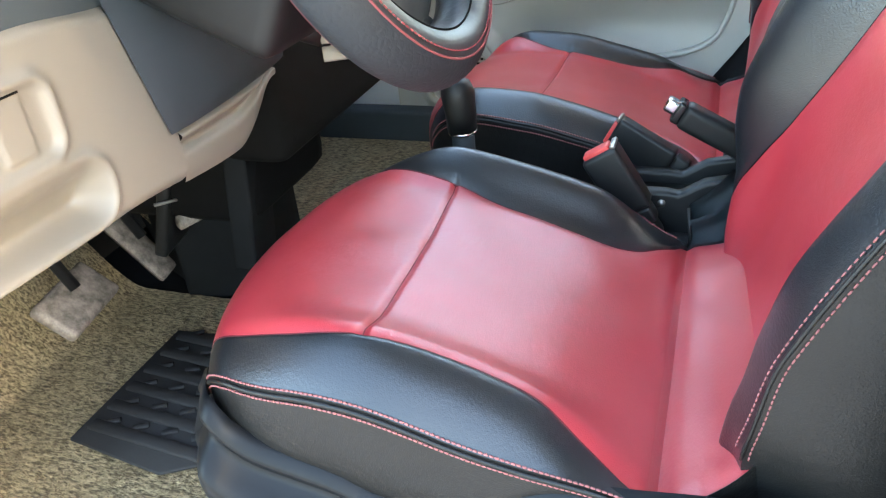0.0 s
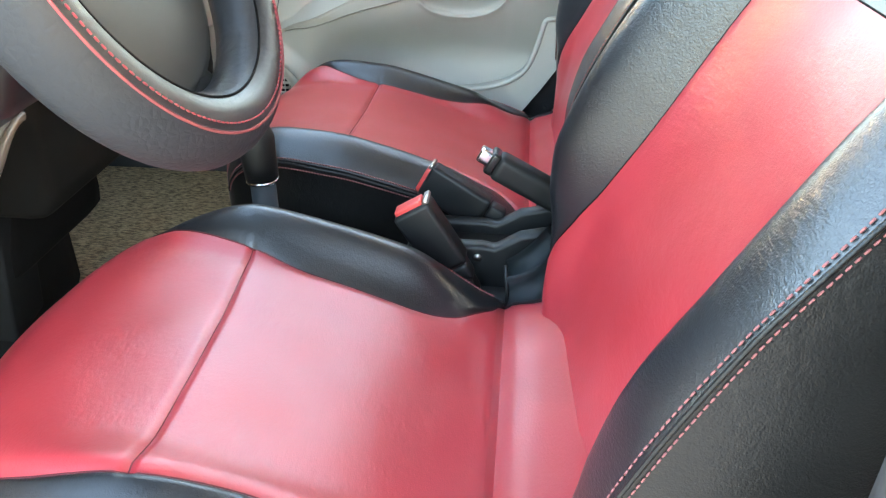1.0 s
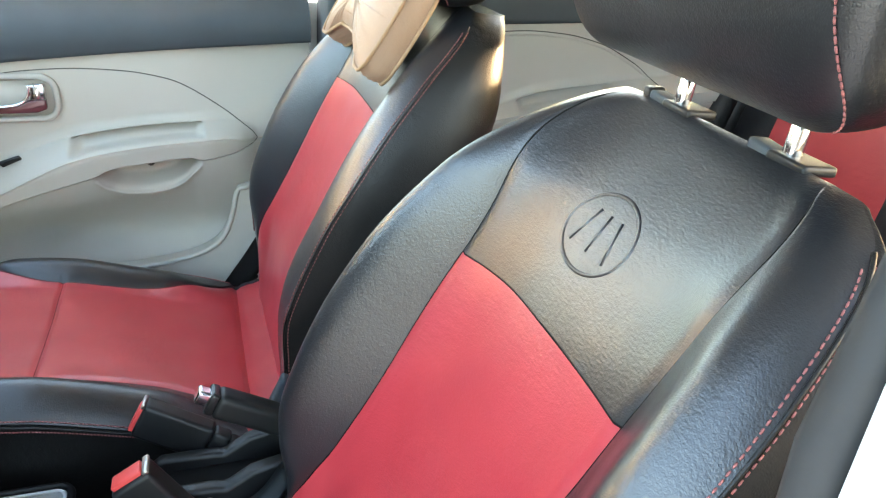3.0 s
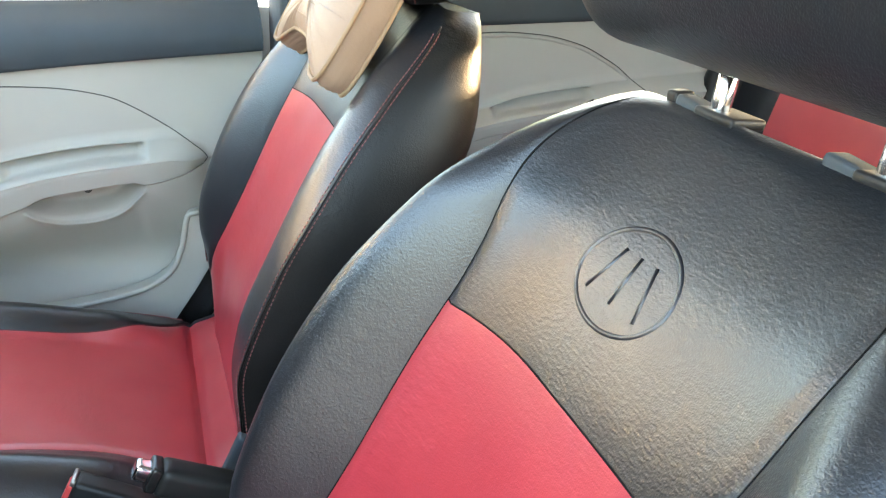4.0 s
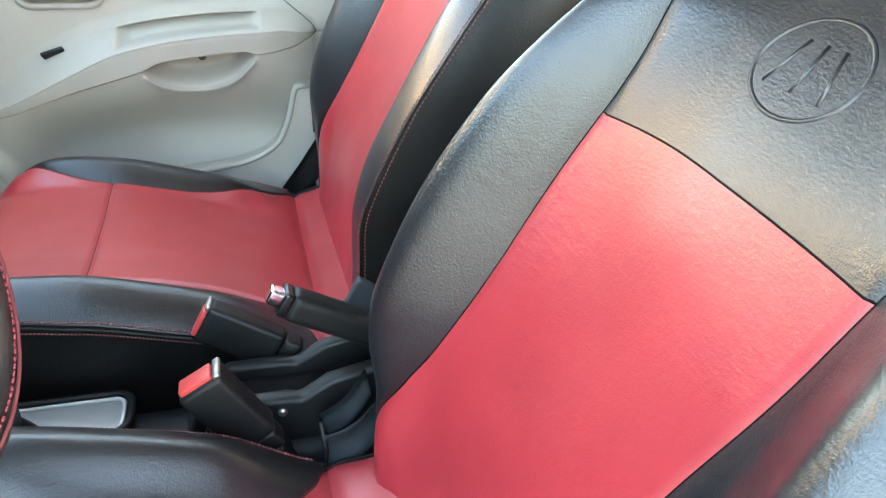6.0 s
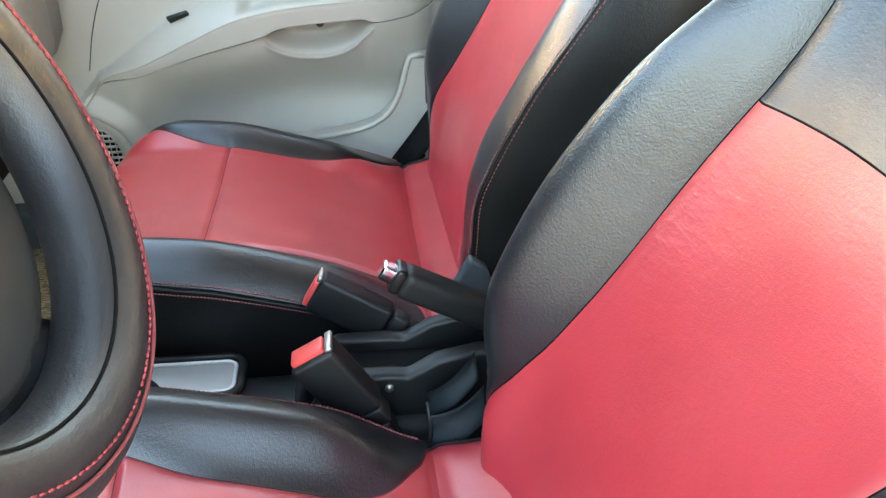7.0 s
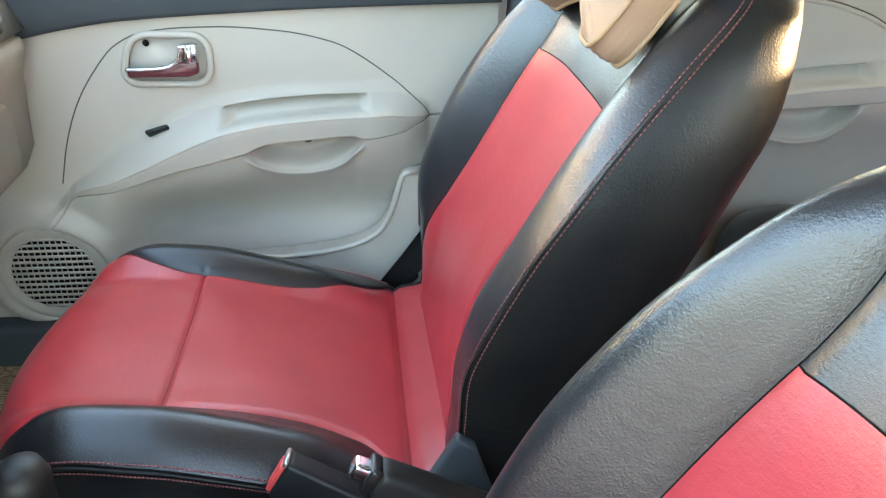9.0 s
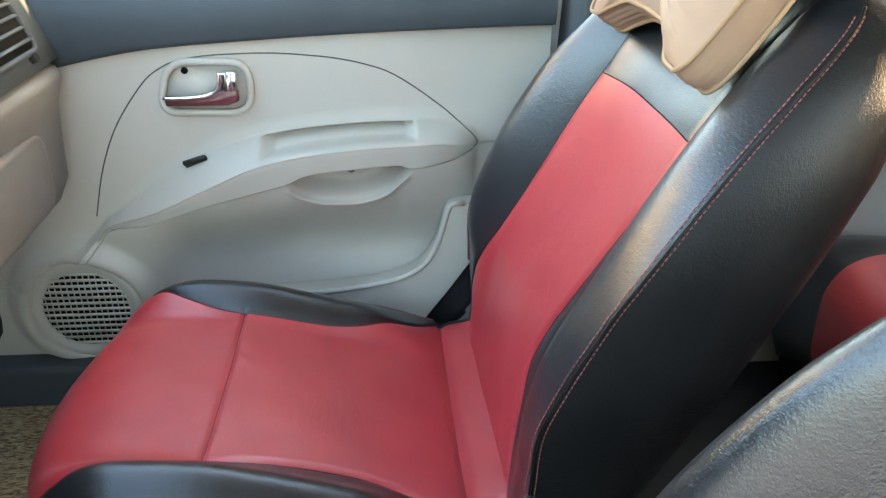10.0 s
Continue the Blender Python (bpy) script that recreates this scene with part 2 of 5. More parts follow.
# unseen walls added outside for the warm and dark reflections in the seats
M_REFLECTOR = plastic("warm_reflector", (0.48, 0.43, 0.37), 0.9, 0.15, 40)
tagged(mesh_object("wall_reflector", box((0.3, 7.2, 6.0), (-8.36, 5.28, 2.66), Euler((0, 0, radians(-40))).to_matrix(), 0.03), M_REFLECTOR),
       "unseen wall added to give the seats a warm reflection", "wall", "", "structure")
M_REFLECTOR_DARK = plastic("dark_reflector_band", (0.07, 0.065, 0.06), 0.9, 0.2, 40)
tagged(mesh_object("wall_reflector_band", box((0.12, 7.2, 3.2), (-8.21, 5.10, 1.26), Euler((0, 0, radians(-40))).to_matrix(), 0.02), M_REFLECTOR_DARK),
       "unseen dark band added low on the wall to dim its reflection", "wall", "", "structure")
# roof
tagged(mesh_object("ceiling", box((1.82, 1.36, 0.04), (0.59, 0.22, 1.17), None, 0.015), M_ROOF),
       "grey headlining of the car roof", "ceiling", "", "structure")

DRIVER, PASSENGER = -0.11, 0.545


# ---------------------------------------------------------------- front seats
CUSH_PROF = [(-0.395, 0.10), (-0.412, 0.14), (-0.424, 0.185), (-0.422, 0.225), (-0.405, 0.258), (-0.375, 0.280),
             (-0.330, 0.289), (-0.275, 0.284), (-0.20, 0.266), (-0.13, 0.243), (-0.07, 0.220), (-0.025, 0.203),
             (-0.012, 0.199), (0.012, 0.206), (0.04, 0.222), (0.075, 0.25)]
cum = [0.0]
for (x0, z0), (x1, z1) in zip(CUSH_PROF, CUSH_PROF[1:]):
    cum.append(cum[-1] + math.hypot(x1 - x0, z1 - z0))
cush_x = spline([(c, p[0]) for c, p in zip(cum, CUSH_PROF)])
cush_z = spline([(c, p[1]) for c, p in zip(cum, CUSH_PROF)])
S_SEAM, S_CREASE, S_END = cum[7], cum[12], cum[15]
cush_w = spline([(-0.425, 0.195), (-0.41, 0.212), (-0.38, 0.228), (-0.33, 0.236), (-0.2, 0.238), (-0.02, 0.238), (0.03, 0.222), (0.08, 0.18)])
cush_b = spline([(0.0, 0.92), (cum[3], 0.93), (cum[4], 0.945), (cum[5], 0.925), (cum[6], 0.80), (cum[7], 0.706), (cum[8], 0.68),
                 (cum[9], 0.725), (cum[10], 0.83), (cum[11], 0.955), (cum[12], 0.995), (cum[15], 0.995)])


cush_out = spline([(0.0, 0.85), (cum[3], 0.825), (cum[4], 0.825), (cum[5], 0.83), (cum[6], 0.825), (cum[7], 0.78), (cum[8], 0.745),
                   (cum[9], 0.765), (cum[10], 0.85), (cum[11], 0.955), (cum[12], 0.995), (cum[15], 0.995)])
cush_in = spline([(0.0, 0.88), (cum[3], 0.87), (cum[4], 0.86), (cum[5], 0.82), (cum[6], 0.71), (cum[7], 0.64), (cum[8], 0.575),
                  (cum[9], 0.56), (cum[10], 0.62), (cum[11], 0.84), (cum[12], 0.995), (cum[15], 0.995)])


def cushion_point(s, v, inner=1):
    """v: -2 (skirt foot) .. -1 (edge) .. -0.6 (seam) .. 0 (middle) .. 1 .. 2; inner: the side by the handbrake."""
    x, z = cush_x(s), cush_z(s)
    w = cush_w(x)
    side = 1 if v >= 0 else -1
    if side == inner:
        b = cush_in(s) * w
    elif inner > 0:
        b = cush_out(s) * w
    else:
        b = cush_b(s) * w * (1 - 0.12 * smooth01(cum[3], cum[5], s) * (1 - 0.5 * smooth01(cum[6], cum[8], s)) * (1 - smooth01(cum[9], cum[11], s)))
    a = abs(v)
    y = b * a / 0.6 if a <= 0.6 else b + (w - b) * min(1, (a - 0.6) / 0.4)
    t = y / w
    top = smooth01(cum[3], cum[6], s)
    rear = smooth01(cum[9], cum[12], s)
    drop = 0.004 + 0.011 * smooth01(cum[4], cum[7], s) * (1 - 0.9 * smooth01(cum[8], cum[11], s))
    dz = -0.006 * top * (1 - min(1, t / 0.62) ** 2) + (0.038 if side > 0 and inner > 0 else 0.030 if side > 0 else 0.012 if inner > 0 else 0.026) * (smooth01(cum[5], cum[7], s) if inner > 0 else top) * (1 - rear) * smooth01(0.58, 0.80, t)
    dz -= (drop + 0.020 * top * (1 - rear)) * max(0, (t - 0.72) / 0.28) ** 2.4
    dz += (0.016 if side != inner else -0.004) * smooth01(cum[8], cum[11], s) * min(1.0, t) ** 5
    bow = 1 - smooth01(-0.375, -0.26, x)
    x -= 0.050 * bow * (1 - t * t)
    if a > 1:
        q = a - 1
        y = w + 0.006 * math.sin(math.pi * q) - 0.012 * q
        zz = z + dz - 0.003 * bell(q, 0.05)
        foot = min(zz, 0.10)
        return Vector((x, side * y, zz + (foot - zz) * q))
    near = abs(a - 0.6) / 0.6
    dz -= 0.0035 * bell(near, 0.03) * top
    dz -= 0.0035 * bell(s - S_SEAM, 0.0028) * (1 if a <= 0.6 else 0)
    dz -= 0.007 * bell(s - S_CREASE, 0.006)
    if a <= 0.6:
        dz += 0.0022 * top * noise.noise(Vector((x * 14, y * side * 14, 3.0)))
    return Vector((x, side * y, z + dz))


BK_XP = spline([(0.16, 0.035), (0.25, 0.052), (0.32, 0.070), (0.40, 0.096), (0.50, 0.136), (0.605, 0.186), (0.68, 0.236), (0.752, 0.290)])
BK_CREST = spline([(0.16, 0.002), (0.22, 0.008), (0.28, 0.024), (0.325, 0.044), (0.387, 0.080), (0.44, 0.095), (0.50, 0.097), (0.60, 0.089), (0.68, 0.072), (0.752, 0.030)])
BK_EDGE = spline([(0.16, 0.0), (0.24, 0.008), (0.32, 0.032), (0.40, 0.054), (0.50, 0.048), (0.57, 0.033), (0.66, 0.013), (0.752, -0.01)])
BK_REAR = spline([(0.16, 0.175), (0.30, 0.205), (0.40, 0.234), (0.50, 0.260), (0.587, 0.284), (0.65, 0.305), (0.752, 0.334)])
BK_W = spline([(0.16, 0.215), (0.30, 0.234), (0.42, 0.244), (0.52, 0.242), (0.60, 0.232), (0.64, 0.222), (0.69, 0.205), (0.72, 0.187), (0.74, 0.163), (0.752, 0.135)])
BK_B = spline([(0.16, 0.99), (0.25, 0.985), (0.28, 0.92), (0.32, 0.79), (0.36, 0.69), (0.40, 0.63), (0.45, 0.597), (0.50, 0.582), (0.55, 0.575), (0.61, 0.572), (0.64, 0.585), (0.685, 0.635), (0.715, 0.70), (0.74, 0.78), (0.752, 0.85)])
# the side towards the driver's door: the red narrows downwards and the bolster is a lower lip
BK_B_NEAR = spline([(0.16, 0.96), (0.20, 0.72), (0.245, 0.48), (0.29, 0.37), (0.345, 0.30), (0.39, 0.315), (0.42, 0.335), (0.48, 0.385), (0.55, 0.46), (0.61, 0.52), (0.64, 0.56), (0.685, 0.62), (0.715, 0.68), (0.74, 0.76), (0.752, 0.83)])
BK_CREST_NEAR = spline([(0.16, 0.002), (0.22, 0.008), (0.28, 0.024), (0.325, 0.042), (0.387, 0.062), (0.44, 0.068), (0.50, 0.062), (0.60, 0.050), (0.68, 0.037), (0.752, 0.018)])
Z_DOME, Z_TOP, Z_RED = 0.675, 0.752, 0.608


def edge_inset(h, d):
    z = 0.16 + (Z_DOME - 0.16) * h if h <= 1 else Z_DOME + (Z_TOP - Z_DOME) * math.sin((h - 1) * math.pi / 2)
    return 1 - 0.5 * min(0.9, d / max(0.01, BK_W(z) * (1 - BK_B(z))))


H_RED = (Z_RED - 0.16) / (Z_DOME - 0.16)


def back_point(h, v, lip=1.0):
    """h: height along the back, above 1 the rounded top (1..2); v: 0 middle, 0.5 seam, 1 stitched edge, 2 rear corner, 3 rear middle."""
    side = 1 if v >= 0 else -1
    a = abs(v)
    if h <= 1:
        z, k = 0.16 + (Z_DOME - 0.16) * h, 1.0
    else:
        ang = (h - 1) * math.pi / 2
        z, k = Z_DOME + (Z_TOP - Z_DOME) * math.sin(ang), max(0.02, math.cos(ang)) ** 0.75
    xp, w, xr = BK_XP(z), BK_W(z), BK_REAR(z) - 0.034 * smooth01(0.60, 0.752, z)
    seam = BK_B(z) if side > 0 else BK_B_NEAR(z)
    b = seam * w
    xc, xe = xp - (BK_CREST(z) * lip ** 1.6 if side > 0 else BK_CREST_NEAR(z) * lip), xp - BK_EDGE(z) * (1 if side > 0 else 0.5 + 0.5 * lip)
    if a <= 1:
        y = b * a / 0.5 if a <= 0.5 else b + (w - b) * (a - 0.5) / 0.5
        t = y / w
        if t < 0.82:
            tb = min(seam, 0.64)
            rise = smooth01(0.46, 0.82, max(t, tb)) * min(1.0, t / tb) ** 3
            x = xp + (xc - xp) * rise
        else:
            x = xc + (xe - xc) * ((t - 0.82) / 0.18) ** 1.8
        x -= 0.012 * bell(z - 0.36, 0.08) * max(0, 1 - (t / 0.6) ** 2)
        x += 0.0035 * bell((a - 0.5) / 0.5, 0.03)
        if a < 0.5:
            x += 0.0015 * noise.noise(Vector((z * 13, y * side * 13, 7.0)))
    elif a <= 2:
        q = a - 1
        y = w + 0.012 * math.sin(math.pi * q) - 0.010 * q - 0.026 * q ** 8
        x = xe + (xr - xe) * q + 0.003 * bell(q, 0.05)
    else:
        q = a - 2
        y = (w - 0.036) * (1 - q)
        x = xr + 0.012 * math.sin(q * math.pi / 2)
    xm = (xp + xr) / 2
    x = xm + 0.012 * (1 - k) + (x - xm) * k
    y *= 1 - 0.04 * (1 - k)
    z -= (0.012 * (a / 2) ** 2 if a < 2 else 0.012) * smooth01(0.9, 1.9, h)
    if a <= 0.5 and h <= H_RED + 1e-6:
        z += 0.001 * (1 - (a / 0.5) ** 2) * smooth01(H_RED - 0.25, H_RED, h)
    elif a <= 0.5:
        z += 0.001 * (1 - (a / 0.5) ** 2) * (1 - smooth01(H_RED, H_RED + 0.15, h))
    return Vector((x, side * y, z))


def span(a, b, n):
    return [a + (b - a) * i / n for i in range(n + 1)]


def dashes(points, length, gap, r, bm=None):
    """Short stitches laid along a line."""
    bm = bm or bmesh.new()
    pts = [Vector(p) for p in points]
    lens = [0.0]
    for a, b in zip(pts, pts[1:]):
        lens.append(lens[-1] + (b - a).length)

    def at(d):
        i = max(k for k in range(len(pts) - 1) if lens[k] <= d + 1e-9)
        q = (d - lens[i]) / max(1e-9, lens[i + 1] - lens[i])
        return pts[i].lerp(pts[i + 1], q)
    d = 0.0
    while d + length < lens[-1]:
        tube([at(d), at(d + length * 0.5), at(d + length)], [r * 0.7, r, r * 0.7], 5, bm=bm)
        d += length + gap
    return bm


def off(points, d):
    d = Vector(d)
    return [Vector(p) + d for p in points]


def front_seat(name, yc, dz, roll, wide, off_y, low, lean, lip, inner, skew, tuck, ahead, label):
    """A car seat: cushion with eye-shaped side bolsters, backrest, stitching, foot trim."""
    seat = thing(name, label, "car seat", "front seats", at=(0, yc, 0))
    grooves = [S_SEAM + d for d in (-0.006, -0.004, -0.002, 0, 0.002, 0.004, 0.006)] + [S_CREASE + d for d in (-0.008, -0.004, 0, 0.004)]

    def on_cushion(s, v, up=0.0):
        """A point of this seat's cushion, set askew on its base and tucked in behind."""
        p = cushion_point(s, v, inner)
        front, y = 1 - smooth01(-0.27, -0.06, p.x), p.y
        if p.z > 0.101:
            p.z += dz - roll * y + up
        p.x += tuck * smooth01(-0.16, -0.02, p.x) - skew * y * front - ahead * (1 - smooth01(-0.42, -0.28, p.x))
        p.y = y + off_y
        return p

    def cush(nm, s0, s1, n, v0, v1, m, mat, lab=""):
        ss = sorted(span(s0, s1, n) + [e for e in grooves if s0 < e < s1])
        return part(nm, sheet([[on_cushion(s, v) for v in span(v0, v1, m)] for s in ss]), mat, seat, lab)
    cush("front_cushion_panel", 0, S_SEAM, 40, -0.6, 0.6, 40, M_RED, "smooth red leatherette cushion front")
    cush("rear_cushion_panel", S_SEAM, S_CREASE, 40, -0.6, 0.6, 40, M_RED, "red leatherette sitting surface")
    cush("tuck_flap", S_CREASE, S_END, 12, -0.6, 0.6, 40, M_RED, "red leatherette flap tucked under the backrest")
    for sg in (-1, 1):
        cush("cushion_bolster", 0, S_END, 90, 0.6 * sg, 1.0 * sg, 14, M_BLACK, "black grained leatherette bolster")
        cush("cushion_skirt", 0, S_END, 60, 1.0 * sg, 2.0 * sg, 8, M_BLACK_SIDE, "plain black side skirt")
        for vv in (0.990, 1.062):
            line = [on_cushion(s, sg * vv, 0.0006) + Vector((0, sg * 0.0012, 0)) for s in span(cum[3] + 0.005, S_CREASE - 0.01, 80)]
            part("stitching", dashes(line, 0.0034, 0.0007, 0.0011), M_STITCH, seat, "red double stitching")
        line = [on_cushion(s, sg * 1.012) + Vector((0, sg * 0.001, 0)) for s in span(cum[3], S_CREASE, 80)]
        part("piping", tube(line, 0.0024, 6), M_BLACK_SIDE, seat)

    def widen(p):
        p.x -= low * bell(p.z - 0.29, 0.06) * smooth01(0.10, 0.20, abs(p.y))
        p.x -= (0.026 if inner > 0 else 0.004) * (1 - smooth01(0.20, 0.36, p.z)) * (1 - smooth01(0.17, 0.22, abs(p.y)))
        k = wide - (0.03 * (1 - smooth01(0.58, 0.68, p.z)) if p.y < 0 and wide < 1 else 0)
        return Vector((p.x, p.y * (1 - (1 - k) * smooth01(0.13, 0.21, abs(p.y))), p.z))

    def back(nm, h0, h1, n, v0, v1, m, mat, lab=""):
        rows = [[widen(back_point(h, v, lip)) + Vector((lean * (back_point(h, v, lip).z - 0.45) * smooth01(1.0, 2.0, abs(v)), 0, 0)) for v in span(v0, v1, m)] for h in span(h0, h1, n)]
        return part(nm, sheet(rows), mat, seat, lab)
    back("backrest_panel", 0, H_RED, 60, -0.5, 0.5, 40, M_RED, "red leatherette backrest panel")
    back("backrest_top_panel", H_RED, 2, 50, -0.5, 0.5, 40, M_BLACK, "black leatherette upper backrest with embossed badge")
    for sg in (-1, 1):
        back("backrest_bolster", 0, 2, 90, 0.5 * sg, 1.0 * sg, 20, M_BLACK, "black grained leatherette side bolster")
        back("backrest_side", 0, 2, 60, 1.0 * sg, 2.0 * sg, 12, M_BLACK_SIDE, "plain black backrest side")
        for k in (0, 1):
            line = [widen(back_point(h, sg * (edge_inset(h, 0.003) if k == 0 else 1.014), lip)) + Vector((-0.0012, sg * 0.001, 0)) for h in span(0.28, 1.55, 110)]
            part("stitching", dashes(line, 0.0036, 0.0016, 0.00075), M_STITCH, seat, "red double stitching")
        line = [widen(back_point(h, sg * 1.0, lip)) + Vector((-0.001, sg * 0.001, 0)) for h in span(0.28, 1.6, 110)]
        part("piping", tube(line, 0.0015, 6), M_BLACK_SIDE, seat)
    back("backrest_rear", 0, 2, 40, 2.0, 3.0, 10, M_BLACK_SIDE)
    back("backrest_rear", 0, 2, 40, -2.0, -3.0, 10, M_BLACK_SIDE)
    for sg in (-1, 1):
        line = [widen(back_point(h, sg * 0.5, lip)) + Vector((0.0004, 0, 0)) for h in span(0.20, 1.75, 110)]
        part("seam", tube(line, 0.0009, 6), M_HOLE_SHADE, seat, "dark sewn seam")
        part("seam", tube([on_cushion(s, sg * 0.6, -0.0002) for s in span(cum[4], cum[11], 80)], 0.0011, 6), M_DARKRED, seat, "dark sewn seam")
    part("seam", tube([on_cushion(S_SEAM, v, -0.0004) for v in span(-0.6, 0.6, 40)], 0.0009, 6), M_DARKRED, seat)
    part("seam", tube([widen(back_point(H_RED, v, lip)) + Vector((0.0004, 0, 0)) for v in span(-0.5, 0.5, 40)], 0.0009, 6), M_HOLE_SHADE, seat)
    # embossed oval badge with plain strokes
    def badge(u, w):
        z, y = 0.672 + w, u + 0.012
        h = (z - 0.16) / (Z_DOME - 0.16) if z <= Z_DOME else 1 + math.asin((z - Z_DOME) / (Z_TOP - Z_DOME)) * 2 / math.pi
        return back_point(h, 0.5 * y / ((BK_B(z) if y >= 0 else BK_B_NEAR(z)) * BK_W(z))) + Vector((0.0009, 0, 0))
    bm = tube([badge(0.040 * math.cos(a), 0.0255 * math.sin(a)) for a in span(0, math.tau, 47)[:-1]], 0.0019, 8, True, flat=0.8)
    part("badge_ring", bm, M_BLACK, seat, "embossed oval ring")
    sunk = Vector((0.0002, 0, 0))
    for u, tip in ((-0.019, 0.005), (0.0, 0.0), (0.019, -0.005)):
        part("badge_bar", tube([badge(u - tip, -0.013) + sunk, badge(u, 0) + sunk, badge(u + tip, 0.013) + sunk], 0.0017, 8), M_BLACK, seat)
    # seat foot trim and rails
    for sg in (-1, 1):
        part("rail", box((0.5, 0.035, 0.04), (-0.15, sg * 0.18, 0.02), None, 0.004), M_STEEL, seat, "steel seat rail")
    part("seat_pan", box((0.42, 0.40, 0.06), (-0.17, 0, 0.11), None, 0.01), M_DARK, seat)
    return seat


driver_seat = front_seat("driver_seat", DRIVER, 0.043, 0.085, 0.95, -0.009, 0.014, 0.0, 1.0, 1, 0.09, -0.016, 0.004, "red and black leatherette car seat with red double stitching")
passenger_seat = front_seat("passenger_seat", PASSENGER, -0.003, 0.05, 1.0, 0.0, 0.0, 0.17, 0.84, -1, 0.0, 0.010, 0.014, "red and black leatherette car seat beside the handbrake")


def valance(seat):
    """Moulded plastic side trim at the foot of a seat, with a double ridge."""
    top = spline([(-0.43, 0.280), (-0.405, 0.298), (-0.382, 0.300), (-0.371, 0.284), (-0.348, 0.268), (-0.313, 0.259), (-0.274, 0.249), (-0.247, 0.236),
                  (-0.20, 0.226), (-0.16, 0.236), (-0.138, 0.253), (-0.12, 0.269), (-0.091, 0.279), (-0.05, 0.282), (0.03, 0.290), (0.10, 0.27), (0.25, 0.24)])
    rows = []
    for x in span(-0.43, 0.25, 68):
        zt = top(x)
        row = []
        for q in span(0, 1, 44):
            z = zt + (0.07 - zt) * q
            y = -0.240 - 0.015 * smooth01(0, 0.05, q) + 0.007 * bell(q - 0.13, 0.035) - 0.020 * smooth01(0.15, 0.24, q) + 0.006 * bell(q - 0.42, 0.08) - 0.010 * q
            y += 0.055 * smooth01(-0.38, -0.43, x)
            row.append((x, y, z))
        rows.append([(x, -0.222, zt - 0.045)] + row)
    part("foot_trim", sheet(rows), M_TRIM, seat, "black plastic moulded seat foot trim")


M_GAP = plastic("grey_gap", (0.09, 0.088, 0.08), 0.7, 0.2)
M_TRIM = plastic("soft_black_plastic", (0.008, 0.009, 0.0105), 0.45, 0.2, 900.0, 0.18)
valance(driver_seat)


# ---------------------------------------------------------------- head restraints
def head_restraint(yc, low, label):
    hr = thing("head_restraint", label, "head restraint", "head restraints", at=(0.304, yc - 0.0055, 0.745 - low))
    for sg in (-1, 1):
        y = sg * 0.061
        part("post", tube([(0, y, -0.04), (0.014, y, 0.07)], 0.0062, 14), M_CHROME, hr, "chrome post")
        guide = part("guide", box((0.026, 0.036, 0.007), (0.009, y - 0.006, 0.006), Euler((0, 0.1, 0)).to_matrix(), 0.003, 3), M_DARK, hr, "black plastic post guide")
        part("guide_tab", box((0.016, 0.026, 0.008), (0.005, y + 0.019, 0.007), Euler((0.1, 0.1, 0)).to_matrix(), 0.003, 2), M_BELT, guide, "blue-grey plastic tab")
    part("release_button", box((0.015, 0.011, 0.010), (0.005, 0.098, 0.008), None, 0.003, 3), M_DARK, hr)
    rows = []
    for i in range(33):
        a = -math.pi / 2 + math.pi * i / 32
        k = max(0.05, math.cos(a)) ** 0.5
        zz = 0.139 + 0.098 * math.sin(a)
        ring = []
        for t in span(0, math.tau, 56)[:-1]:
            c, n = math.cos(t), math.sin(t)
            ring.append((-0.004 + 0.072 * k * abs(c) ** 0.75 * (1 if c > 0 else -1) + 0.02 * (zz - 0.1) - 0.02 * abs(n) ** 3,
                         0.166 * (0.50 + 0.50 * k) * abs(n) ** 0.7 * (1 if n > 0 else -1), zz))
        rows.append(ring)
    part("pad", sheet(rows, True), M_BLACK, hr, "black leatherette pad")
    line = []
    for i in range(3, 30):
        q = 36 + 5 * (1 - smooth01(2, 14, i))
        r0, k = rows[i], int(q)
        line.append(Vector(r0[k]).lerp(Vector(r0[k + 1]), q - k) * 1.004 + Vector((-0.0008, 0, 0)))
    part("stitching", dashes(line, 0.0036, 0.0008, 0.0008), M_STITCH, hr, "red stitching")
    return hr


head_restraint(DRIVER, 0.0, "black leatherette head restraint on chrome posts")
head_restraint(PASSENGER, 0.035, "black head restraint behind a tan neck pillow")


